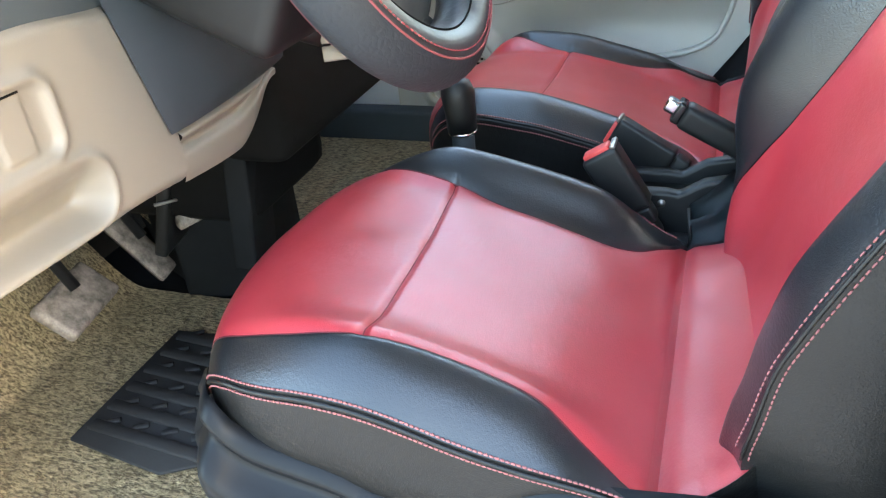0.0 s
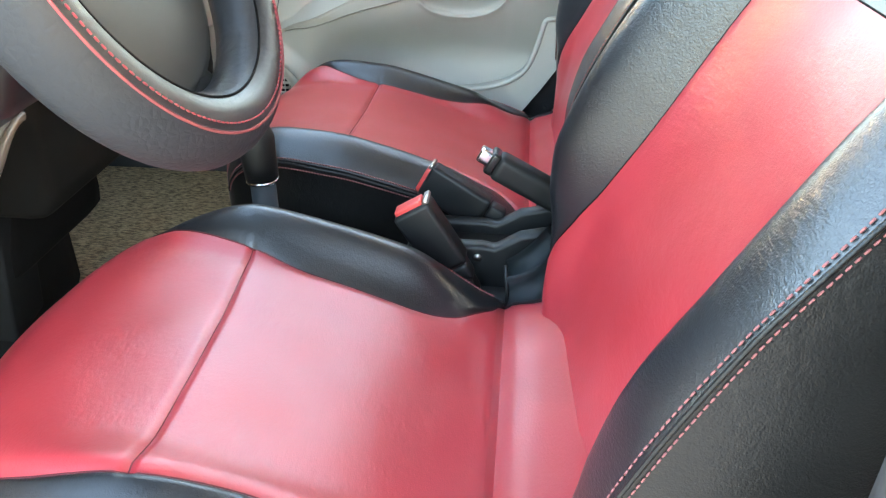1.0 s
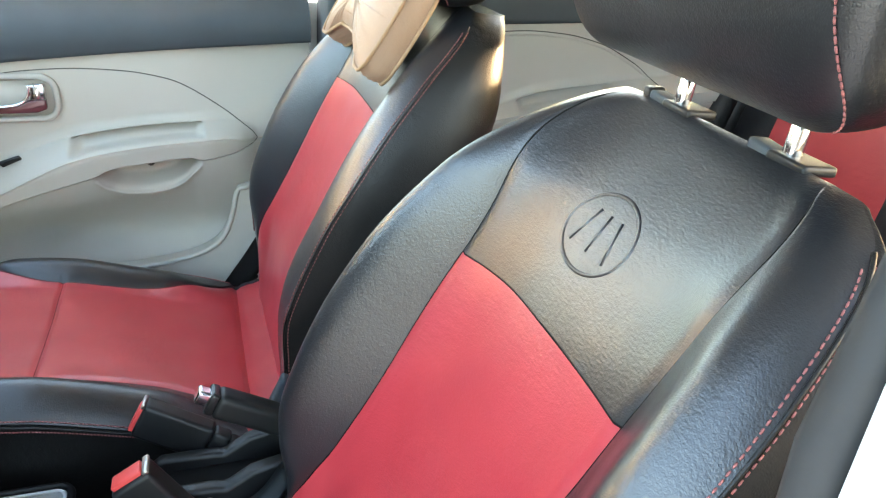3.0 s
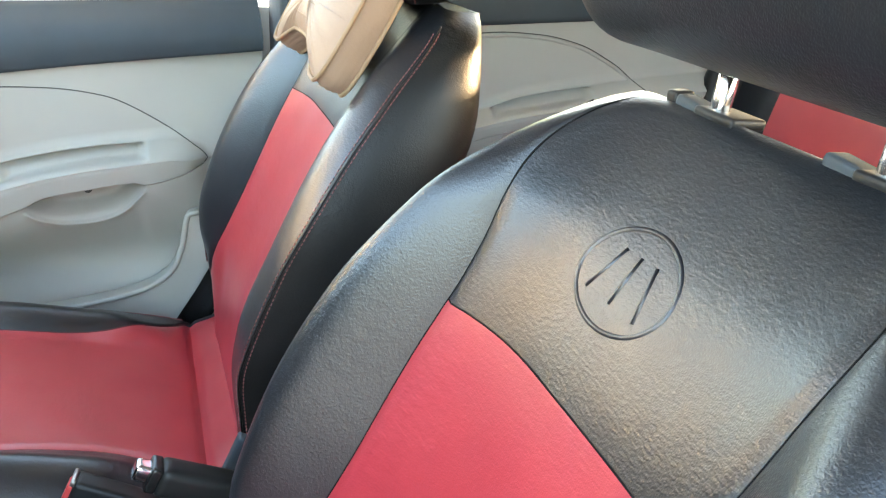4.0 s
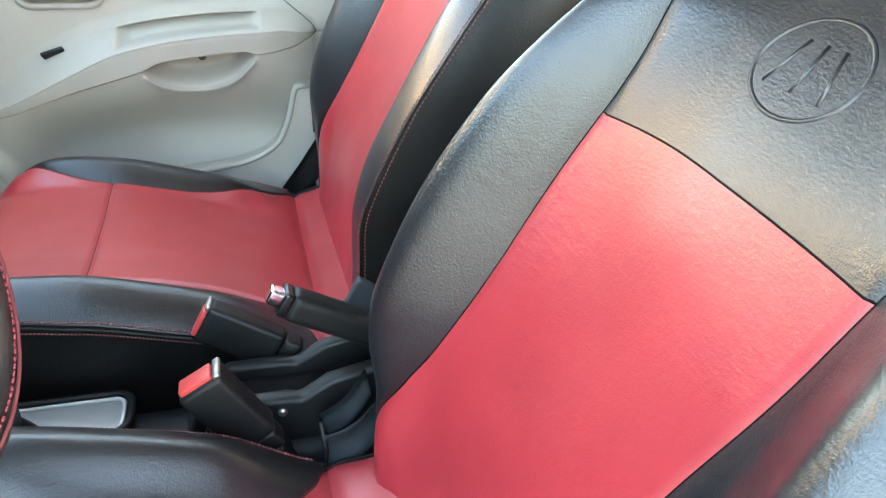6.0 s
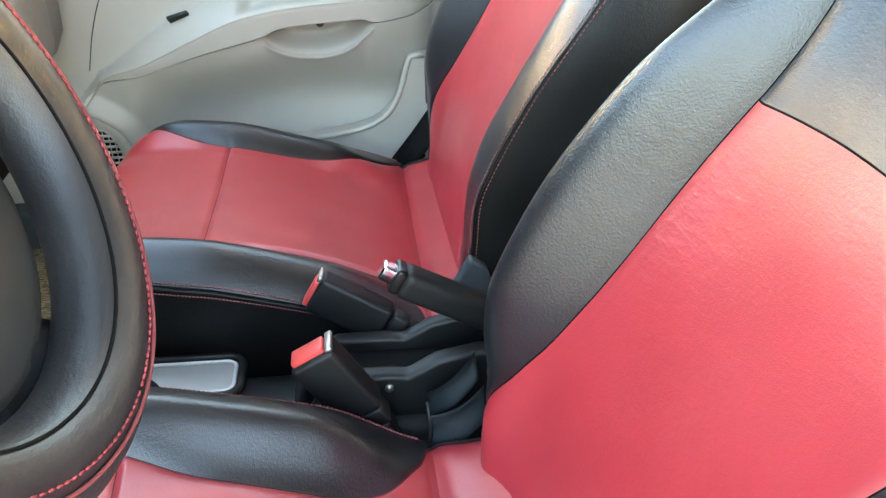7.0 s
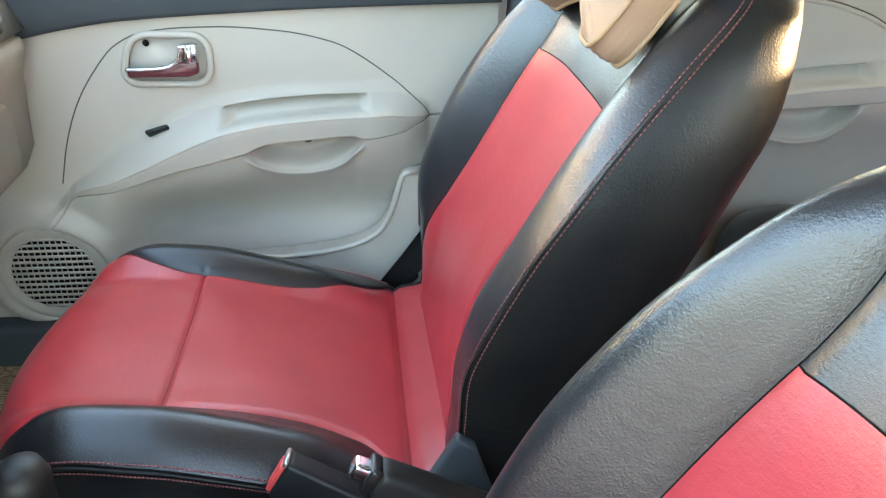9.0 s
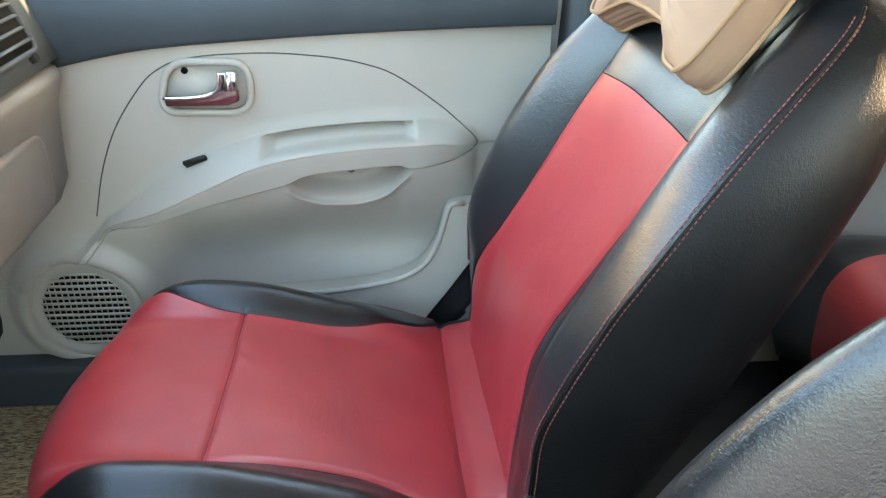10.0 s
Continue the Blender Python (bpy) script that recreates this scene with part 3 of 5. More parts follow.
# ---------------------------------------------------------------- neck pillow
def neck_pillow():
    pl = thing("neck_pillow", "tan leather bone-shaped neck pillow strapped to the head restraint", "neck pillow", at=(0.206, PASSENGER, 0.731))
    lean = Euler((0, radians(32), 0)).to_matrix()
    half = spline([(0, 0.040), (0.05, 0.042), (0.085, 0.056), (0.112, 0.070), (0.132, 0.071), (0.145, 0.060), (0.151, 0.034), (0.153, 0.0)])
    us = [0.153 * math.sin(a) for a in span(-math.pi / 2, math.pi / 2, 90)]
    outline = [(u, half(abs(u))) for u in us] + [(u, -half(abs(u))) for u in us[-2:0:-1]]

    def put(x, u, h):
        return lean @ Vector((x, 0, h)) + Vector((0, u, 0))

    def face(k, u, h):
        """The domed front, k from the middle (0) to the rim (1)."""
        x = -0.014 - 0.018 * (1 - k ** 2.5) + 0.0007 * math.sin(h * 800 + 3 * noise.noise(Vector((u * 20, h * 20, 1)))) * min(1, 3 * (1 - k))
        return put(x, u * (0.12 + 0.88 * k) if abs(u) > 0 else 0.0, h * k)
    bm = sheet([[face(k, u, h) for u, h in outline] for k in span(0.0, 1, 26)], True)
    bmesh.ops.remove_doubles(bm, verts=bm.verts[:], dist=1e-5)
    part("front_cover", bm, M_TAN, pl, "creased tan leather front")
    side = [[put(-0.014 + 0.034 * q, u * (1 + 0.012 * math.sin(math.pi * q)), h * (1 + 0.05 * math.sin(math.pi * q)) + 0.0006 * math.sin(q * 60)) for u, h in outline] for q in span(0, 1, 14)]
    part("side_band", sheet(side, True), M_TAN, pl, "tan leather boxing strip")
    bm = sheet([[put(0.020 + 0.010 * (1 - k * k), u * k, h * k) for u, h in outline] for k in span(0.0, 1, 6)], True)
    bmesh.ops.remove_doubles(bm, verts=bm.verts[:], dist=1e-5)
    part("back_cover", bm, M_TAN, pl)
    for x in (-0.015, 0.021):
        part("piping", tube([put(x, u * 1.008, h * 1.015) for u, h in outline], 0.0026, 8, True), M_PIPE, pl, "tan piping")
    # quilted bands across the middle of the front
    for h0 in (-0.040, -0.022, -0.004, 0.014, 0.032):
        line = []
        for u in span(-0.085, 0.085, 24):
            k = max(abs(h0) / half(abs(u)), abs(u) / 0.153)
            line.append(put(-0.0145 - 0.018 * (1 - k ** 2.5), u, h0))
        part("quilt_seam", dashes(line, 0.004, 0.0015, 0.0008), M_PIPE, pl, "pale quilting stitches")
    strap = [(0.01, -0.08, 0.02), (0.06, -0.09, 0.05), (0.12, -0.10, 0.07), (0.18, -0.10, 0.08), (0.21, 0.0, 0.08), (0.18, 0.10, 0.08), (0.10, 0.10, 0.06), (0.01, 0.08, 0.02)]
    bm = bmesh.new()
    ring = [(bm.verts.new(Vector(p) - Vector((0, 0, 0.013))), bm.verts.new(Vector(p) + Vector((0, 0, 0.013)))) for p in strap]
    for (a, b), (c, d) in zip(ring, ring[1:]):
        bm.faces.new((a, b, d, c))
    bmesh.ops.solidify(bm, geom=bm.faces[:], thickness=0.002)
    part("strap", bm, M_TAN, pl, "tan elastic strap")


neck_pillow()


# ---------------------------------------------------------------- passenger door
Y0 = 0.905
ARC = [(-0.523, 0.328), (-0.504, 0.395), (-0.478, 0.457), (-0.445, 0.508), (-0.407, 0.549), (-0.366, 0.568), (-0.310, 0.575), (-0.247, 0.577),
       (-0.168, 0.572), (-0.087, 0.555), (-0.004, 0.504), (0.029, 0.477), (0.054, 0.454), (0.060, 0.443), (0.054, 0.437)]
arm_top = spline([(-0.60, 0.240), (-0.557, 0.276), (-0.511, 0.313), (-0.483, 0.340), (-0.432, 0.378), (-0.386, 0.408), (-0.342, 0.432), (-0.257, 0.460), (-0.173, 0.473), (-0.089, 0.479), (-0.004, 0.480), (0.030, 0.476), (0.060, 0.462)])
arm_ridge = spline([(-0.60, 0.222), (-0.557, 0.258), (-0.525, 0.292), (-0.493, 0.322), (-0.435, 0.344), (-0.387, 0.367), (-0.341, 0.390), (-0.255, 0.427), (-0.173, 0.443), (-0.090, 0.450), (-0.006, 0.452), (0.030, 0.447), (0.060, 0.442)])
arm_low = spline([(-0.60, 0.212), (-0.557, 0.248), (-0.525, 0.284), (-0.502, 0.312), (-0.439, 0.327), (-0.345, 0.361), (-0.259, 0.386), (-0.225, 0.396), (-0.205, 0.406), (-0.191, 0.410), (-0.125, 0.417), (-0.062, 0.421), (-0.043, 0.416), (0.011, 0.423), (0.052, 0.436), (0.060, 0.438)])
arm_out = spline([(-0.62, 0.0), (-0.56, 0.010), (-0.50, 0.022), (-0.43, 0.040), (-0.34, 0.050), (-0.20, 0.053), (-0.04, 0.047), (0.020, 0.036), (0.050, 0.018), (0.062, 0.004), (0.08, 0.0)])
cup_low = spline([(-0.27, 0.378), (-0.225, 0.384), (-0.212, 0.374), (-0.196, 0.364), (-0.172, 0.356), (-0.135, 0.354), (-0.100, 0.361), (-0.075, 0.375), (-0.058, 0.393), (-0.045, 0.404), (0.0, 0.408)])
pocket_rim = spline([(-0.46, 0.186), (-0.30, 0.196), (-0.209, 0.203), (-0.135, 0.210), (-0.079, 0.220), (-0.042, 0.234), (-0.018, 0.254), (-0.004, 0.280), (0.006, 0.310), (0.013, 0.340), (0.017, 0.352)])
belt = spline([(-0.72, 0.515), (-0.62, 0.537), (-0.544, 0.556), (-0.476, 0.572), (-0.398, 0.585), (-0.244, 0.598), (-0.085, 0.608), (0.165, 0.619)])
SPX, SPZ = -0.560, 0.174


def card_profile(x, z, lines, base):
    """How far a door card stands out: armrest with a crisp ridge, tray on top and pull cup below."""
    zl, zr, zt, out, cup, cup_in, tray_in = lines
    if z >= zt:
        p = 0.10 * out * (1 - smooth01(zt, zt + 0.016, z))
    elif z >= zr:
        q = (z - zr) / (zt - zr)
        p = out * (1 - 0.90 * q ** 1.15)
        k = smooth01(zr + 0.0035, zr + 0.0065, z) * (1 - smooth01(zt - 0.0045, zt - 0.0015, z))
        p -= tray_in * k * (0.45 * out + 0.2 * out * (1 - q))
    elif z >= zl:
        p = out - 0.003 * (1 - (z - zl) / (zr - zl)) - 0.0015 * bell(z - zr, 0.003)
    else:
        p = base
        p -= cup_in * (0.005 * smooth01(cup - 0.001, cup + 0.003, z) + 0.040 * smooth01(cup + 0.002, cup + 0.034, z))
        p += cup_in * 0.0035 * bell(z - cup + 0.004, 0.0045)
        p -= 0.004 * bell(z - zl + 0.0012, 0.0009) * (1 if out > 0.012 else 0)
    return p


def door_lines(x):
    zl = arm_low(x)
    zr = max(arm_ridge(x), zl + 0.005)
    zt = max(arm_top(x), zr + 0.014)
    cup = min(cup_low(x), zl - 0.008)
    return (zl, zr, zt, arm_out(x), cup, smooth01(-0.231, -0.219, x) * (1 - smooth01(-0.050, -0.041, x)),
            smooth01(-0.268, -0.240, x) * (1 - smooth01(-0.050, -0.030, x + 0.6 * (zt - 0.478))))


def door_y(x, z, lines=None):
    lines = lines or door_lines(x)
    zl, out = lines[0], lines[3]
    base = out * 0.84 * smooth01(zl - 0.17, zl, z) ** 1.4
    base -= 0.026 * bell(z - 0.265, 0.06) * smooth01(-0.47, -0.38, x)
    p = card_profile(x, z, lines, base)
    d = math.hypot(x - SPX, z - SPZ)
    p += 0.022 * (1 - smooth01(0.094, 0.126, d)) - 0.036 * (1 - smooth01(0.080, 0.088, d))
    p -= 0.012 * smooth01(-0.10, 0.16, x) * smooth01(0.44, 0.60, z)
    p += 0.010 * smooth01(-0.52, -0.66, x)
    return Y0 - p


def card_sheet(xs, lines_at, y_at, foot, head):
    """A door card whose rows follow the lines of its armrest, so that the edges stay crisp."""
    columns = []
    for x in xs:
        ln = lines_at(x)
        zl, zr, zt, cup = ln[0], ln[1], ln[2], ln[4]
        zs = span(foot, cup - 0.010, 44) + [cup - 0.007, cup - 0.004, cup - 0.002, cup, cup + 0.002, cup + 0.004]
        zs += span(cup + 0.007, zl - 0.003, 10)[0 if zl - cup > 0.012 else 10:] if zl - cup > 0.012 else span(cup + 0.0042, zl - 0.003, 10)
        zs += [zl - 0.002, zl - 0.0012, zl - 0.0004, zl, zl + 0.0015] + span(zl + 0.0025, zr - 0.0025, 6)[1:]
        zs += [zr - 0.001, zr, zr + 0.0012, zr + 0.0035, zr + 0.005, zr + 0.0065] + span(zr + 0.0075, zt - 0.0050, 8)[1:]
        zs += [zt - 0.0035, zt - 0.0015, zt, zt + 0.004, zt + 0.009] + span(zt + 0.016, head(x), 30)
        columns.append([(x, y_at(x, z, ln), z) for z in zs])
    return sheet(columns)


door = thing("door_1", "grey plastic car door with armrest, speaker and pull handle", "car door", "", "structure")
part("door_card", card_sheet(span(-0.72, 0.165, 360), door_lines, door_y, 0.045, lambda x: belt(x) + 0.004), M_DOOR, door, "light grey moulded plastic door card")
# belt trim
rows = []
for x in span(-0.72, 0.165, 60):
    zb = belt(x)
    row = []
    for q in span(0, 1, 16):
        z = zb + (0.698 - zb) * q
        y = Y0 - 0.010 - 0.010 * math.sin(math.pi * min(1, q * 1.1)) + 0.030 * q * q
        row.append((x, y, z))
    row.append((x, Y0 + 0.06, 0.702))
    rows.append([(x, Y0 + 0.004, zb - 0.001)] + row)
part("belt_trim", sheet(rows), M_BELT, door, "dark blue-grey soft belt trim")
part("window_seal", box((0.86, 0.012, 0.014), (-0.27, Y0 + 0.032, 0.703), None, 0.004), M_WHITE, door, "pale window sill strip")
# arc seam with a soft raised edge below it
fx = spline([(i, p[0]) for i, p in enumerate(ARC)])
fz = spline([(i, p[1]) for i, p in enumerate(ARC)])
arc_line = [(fx(q), door_y(fx(q), fz(q)) + 0.0002, fz(q)) for q in span(0, len(ARC) - 1, 120)]
part("panel_seam", tube(arc_line, 0.0011, 6), M_GAP, door, "dark curved panel gap")
line = [(x, door_y(x, arm_low(x) - 0.0012) - 0.0014, arm_low(x) - 0.0012) for x in span(-0.500, 0.052, 90)]
part("armrest_seam", tube([p for p in line if p[0] < -0.226], 0.0008, 5), M_GAP, door, "thin gap under the armrest")
part("armrest_seam", tube([p for p in line if p[0] > -0.042], 0.0008, 5), M_GAP, door)
part("cup_gap", tube([p for p in line if -0.228 < p[0] < -0.040], 0.0017, 6), M_HOLE_SHADE, door, "dark upper edge of the pull cup")
part("screw", tube([(-0.132, Y0 - 0.004, 0.409), (-0.132, Y0 - 0.022, 0.409)], 0.0065, 14), M_GAP, door, "small screw in the pull cup")
# map pocket standing proud of the card, with a rolled rim
rim = [(x, pocket_rim(x)) for x in span(-0.46, -0.03, 24)] + [(x, pocket_rim(x)) for x in span(-0.026, 0.0165, 22)] + [(0.020, 0.354), (0.04, 0.356), (0.164, 0.358)]
pocket = part("map_pocket", slab(rim + [(0.164, 0.045), (-0.46, 0.045)], "y", Y0 - 0.038, Y0 + 0.002, 0.0035, 3), M_DOOR, door, "flat grey front of the map pocket")
part("pocket_lip", tube([(x, Y0 - 0.037, z + 0.0005) for x, z in rim[:-1]], 0.0052, 8), M_DOOR, pocket, "pale rolled rim")
# inner handle
hc = (-0.333, 0.529)
hx = [(hc[0] + 0.003 * 0 + a - hc[0], b) for a, b in rounded(hc[0], hc[1], 0.122, 0.074, 0.026, 8)]
handle = part("handle_bezel", tube([(a + 0.010 * (b - hc[1]) / 0.037 * (1 if a < hc[0] else 0), door_y(a, b) - 0.004, b) for a, b in hx], 0.0055, 10, True, flat=1.0), M_DOOR, door, "raised grey handle surround")
part("handle_cup", slab(rounded(hc[0], hc[1], 0.118, 0.070, 0.024, 6), "y", Y0 - 0.001, Y0 + 0.01), M_DOOR, handle, "grey recess")
def on_handle(u, w):
    return (hc[0] + (u - 4) * 0.00080, hc[1] + w * 0.00080)


part("lever_face", slab([on_handle(u, w) for u, w in ((-70, -17), (3, -13), (30, -2), (60, 0), (60, -22), (40, -29), (-68, -30))], "y", Y0 - 0.018, Y0 - 0.004, 0.003, 2), M_REFLECT, handle, "dark red lever face")
part("lever_grip", slab([on_handle(u, w) for u, w in ((32, 31), (61, 33), (61, -1), (31, -1))], "y", Y0 - 0.021, Y0 - 0.004, 0.003, 2), M_CHROME, handle, "chrome ribbed lever end")
line = [on_handle(u, w) for u, w in ((-71, -15), (-30, -14), (4, -10), (20, -2), (28, 10), (31, 31))]
lx, lz = spline([(i, p[0]) for i, p in enumerate(line)]), spline([(i, p[1]) for i, p in enumerate(line)])
part("lever_edge", tube([(lx(i), Y0 - 0.019, lz(i)) for i in span(0, 5, 30)], 0.0026, 8), M_CHROME, handle, "chrome lever edge")
for u in (42, 51, 60):
    a, b = on_handle(u, 31), on_handle(u, 0)
    part("lever_rib", tube([(a[0], Y0 - 0.021, a[1]), (b[0], Y0 - 0.021, b[1])], 0.0016, 6), M_STEEL, handle)
part("screw_hole", tube([(-0.362, Y0 - 0.002, 0.553), (-0.362, Y0 - 0.0035, 0.553)], 0.005, 12), M_HOLE_SHADE, handle)
# window switch in its scoop on the armrest
zs_ = 0.418
slope = Euler((radians(-46), radians(-17), 0)).to_matrix()
ys_ = door_y(-0.360, zs_)
sw = part("switch_plate", box((0.036, 0.022, 0.006), (-0.360, ys_, zs_), slope, 0.002), M_DARK, door, "black window switch")
part("switch_key", box((0.010, 0.012, 0.004), (-0.367, ys_ - 0.003, zs_ + 0.002), slope, 0.0015), M_TRAY, sw, "pale rocker key")
# speaker
YS = Y0 - 0.012
sp = part("speaker_ring", tube([(SPX + 0.093 * math.cos(a), YS - 0.009, SPZ + 0.093 * math.sin(a)) for a in span(0, math.tau, 64)[:-1]], 0.0030, 8, True), M_DOOR, door, "round grey speaker surround")
bm = bmesh.new()
bmesh.ops.create_circle(bm, cap_ends=True, segments=40, radius=0.072)
bm.transform(Matrix.Translation((SPX, YS - 0.0005, SPZ)) @ Matrix.Rotation(radians(90), 4, 'X'))
part("speaker_cone", bm, M_HOLE_SHADE, sp, "black opening behind the grille")
rows = [[(SPX + r * math.cos(a), YS - 0.0075 - 0.004 * bell(r - 0.080, 0.008), SPZ + r * math.sin(a)) for a in span(0, math.tau, 72)[:-1]] for r in (0.066, 0.0668, 0.070, 0.074, 0.078, 0.082, 0.086, 0.092)]
part("grille_rim", sheet(rows, True), M_DOOR, sp, "plain grey border of the grille")
for i in range(-6, 7):
    h = i * 0.0105
    wdt = 2 * math.sqrt(max(0.0, 0.0685**2 - h * h))
    part("slat", box((wdt, 0.0040, 0.0047), (SPX, YS - 0.0066, SPZ + h), Euler((radians(18), 0, 0)).to_matrix(), 0.0010, 1), M_DOOR, sp)
bm = bmesh.new()
for i in range(-7, 8):
    w0 = i * 0.0092 + 0.002
    hh = 2 * math.sqrt(max(0.0, 0.067**2 - w0 * w0))
    if hh > 0.02:
        box((0.0018, 0.0016, hh), (SPX + w0, YS - 0.0036, SPZ), bm=bm)
part("cross_rib", bm, M_DOOR, sp)


part("kick_trim", box((1.02, 0.05, 0.10), (-0.62, Y0 - 0.028, 0.035), None, 0.012, 3), M_BELT, door, "dark lower kick trim")


# ---------------------------------------------------------------- rear door, pillars, shell
R_LOW = spline([(0.24, 0.395), (0.40, 0.405), (0.50, 0.432), (0.60, 0.453), (0.783, 0.465), (0.90, 0.478), (1.15, 0.495)])
R_RIDGE = spline([(0.24, 0.412), (0.40, 0.427), (0.50, 0.456), (0.56, 0.470), (0.65, 0.482), (0.83, 0.498), (1.00, 0.508), (1.15, 0.514)])
R_TOP = spline([(0.24, 0.428), (0.40, 0.444), (0.50, 0.474), (0.56, 0.490), (0.65, 0.514), (0.83, 0.530), (1.00, 0.540), (1.15, 0.545)])
R_CUP = spline([(0.56, 0.440), (0.60, 0.428), (0.64, 0.402), (0.70, 0.392), (0.74, 0.398), (0.765, 0.418), (0.787, 0.450), (0.82, 0.455)])


def rear_lines(x):
    zl = R_LOW(x)
    return (zl, R_RIDGE(x), R_TOP(x), 0.010 + 0.036 * smooth01(0.33, 0.56, x), min(R_CUP(x), zl - 0.008),
            smooth01(0.598, 0.615, x) * (1 - smooth01(0.778, 0.790, x)), smooth01(0.58, 0.60, x) * (1 - smooth01(0.785, 0.80, x)))


def rear_door_y(x, z, lines=None):
    lines = lines or rear_lines(x)
    base = lines[3] * 0.84 * smooth01(lines[0] - 0.15, lines[0], z) ** 1.4
    return 0.918 - card_profile(x, z, lines, base)


rdoor = thing("door_2", "grey plastic rear car door with armrest and pull cup", "car door", "", "structure")
part("door_card", card_sheet(span(0.245, 1.15, 200), rear_lines, rear_door_y, -0.005, lambda x: 0.650), M_DOOR, rdoor, "light grey moulded rear door card")
rows = []
for x in span(0.245, 1.15, 30):
    rows.append([(x, 0.917, 0.640 + 0.012 * x)] + [(x, 0.905 - 0.012 * math.sin(math.pi * q) + 0.03 * q, 0.642 + 0.012 * x + 0.106 * q) for q in span(0, 1, 10)])
part("belt_trim", sheet(rows), M_BELT, rdoor, "dark blue-grey belt trim")
RARC = spline([(0.36, 0.600), (0.45, 0.624), (0.595, 0.634), (0.683, 0.627), (0.77, 0.606), (0.84, 0.572), (0.866, 0.556), (0.909, 0.519), (0.93, 0.502)])
part("panel_seam", tube([(x, rear_door_y(x, RARC(x)) + 0.0004, RARC(x)) for x in span(0.36, 0.93, 60)], 0.0013, 6), M_GAP, rdoor, "dark curved panel gap")
part("panel_edge", tube([(x, rear_door_y(x, RARC(x)) + 0.001, RARC(x) - 0.0055) for x in span(0.36, 0.925, 60)], 0.0042, 8), M_DOOR, rdoor, "rounded pale panel edge")
line = [(x, rear_door_y(x, R_LOW(x) - 0.0012) - 0.0014, R_LOW(x) - 0.0012) for x in span(0.40, 1.1, 80)]
part("armrest_seam", tube([p for p in line if p[0] < 0.60], 0.0008, 5), M_GAP, rdoor)
part("armrest_seam", tube([p for p in line if p[0] > 0.787], 0.0008, 5), M_GAP, rdoor)
part("cup_gap", tube([p for p in line if 0.60 < p[0] < 0.788], 0.0017, 6), M_HOLE_SHADE, rdoor)

pil = thing("pillar_1", "black B-pillar trim beside the passenger door", "pillar", "", "structure")
part("trim", slab([(0.168, 0.05), (0.243, 0.05), (0.262, 0.66), (0.262, 1.16), (0.20, 1.16), (0.185, 0.66)], "y", 0.82, 0.96, 0.012), M_BELT, pil)
part("belt", box((0.05, 0.0015, 0.5), (0.215, 0.816, 0.55), Euler((0, 0.04, 0)).to_matrix()), M_CLOTH, pil, "black seat belt webbing")
pil = thing("pillar_2", "white painted B-pillar with black rubber seal", "pillar", "", "structure")
part("trim", slab([(0.112, -0.30), (0.30, -0.30), (0.30, 1.16), (0.20, 1.16), (0.120, 0.83), (0.112, 0.72)], "y", -0.52, -0.43, 0.008), M_WHITE, pil, "white painted pillar")
part("seal", tube([(0.120, -0.420, -0.2), (0.120, -0.420, 0.4), (0.122, -0.420, 0.76), (0.200, -0.420, 1.15)], 0.009, 10), M_RUBBER, pil, "black rubber door seal")


def pane(name, pts, label):
    ob = plane_sheet(name, pts, M_GLASS, label, "structure", 0.004, "window")
    ob.visible_shadow = False
    return ob


pane("window_1", [(-0.70, 0.955, 0.70), (0.17, 0.955, 0.70), (0.17, 0.93, 1.13), (-0.35, 0.93, 1.13)], "clear glass of the passenger door")
pane("window_2", [(0.27, 0.955, 0.75), (1.10, 0.955, 0.76), (1.0, 0.93, 1.13), (0.27, 0.93, 1.13)], "clear glass of the rear door")
pane("windscreen", [(-1.05, -0.42, 0.80), (-1.05, 0.88, 0.80), (-0.38, 0.84, 1.14), (-0.38, -0.38, 1.14)], "clear sloping windscreen")
wall = plane_sheet("wall_right", [(-1.2, 0.96, -0.3), (1.6, 0.96, -0.3), (1.6, 0.96, 0.68), (-1.2, 0.96, 0.68)], M_WHITE, "white painted outer side of the car", thick=-0.02)
plane_sheet("wall_firewall", [(-1.16, -0.46, -0.3), (-1.16, 0.95, -0.3), (-1.16, 0.95, 0.78), (-1.16, -0.46, 0.78)], M_DARK, "black firewall and footwell end")
plane_sheet("wall_left_front", [(-1.2, -0.47, -0.3), (-0.74, -0.47, -0.3), (-0.74, -0.47, 0.75), (-1.2, -0.47, 0.75)], M_DARK, "dark kick panel beside the pedals")
plane_sheet("wall_sill", [(-0.74, -0.47, -0.3), (0.3, -0.47, -0.3), (0.3, -0.47, 0.02), (-0.74, -0.47, 0.02)], M_WHITE, "white painted door sill")
plane_sheet("wall_left_rear", [(0.30, -0.48, -0.3), (1.6, -0.48, -0.3), (1.6, -0.48, 0.72), (0.30, -0.48, 0.72)], M_DOOR, "closed grey rear door")
# unseen; top edge raised to keep low sun off the wheel and glovebox
plane_sheet("wall_rear", [(1.55, -0.48, -0.3), (1.55, 0.95, -0.3), (1.55, 0.95, 0.87), (1.55, -0.48, 0.87)], M_DARK, "unseen dark tailgate lining raised to stop low sun")
for y0, y1 in ((-0.50, -0.42), (0.86, 0.94)):
    plane_sheet("pillar_rear", [(1.10, y0, 0.70), (1.10, y1, 0.70), (1.02, y1, 1.16), (1.02, y0, 1.16)], M_BELT, "dark rear roof pillar", thick=0.25, category="pillar")


tagged(mesh_object("tailgate_header", box((0.10, 1.30, 0.30), (1.48, 0.2175, 1.05), None, 0.03), M_ROOF), "grey header above the rear window", "trim", "", "structure")


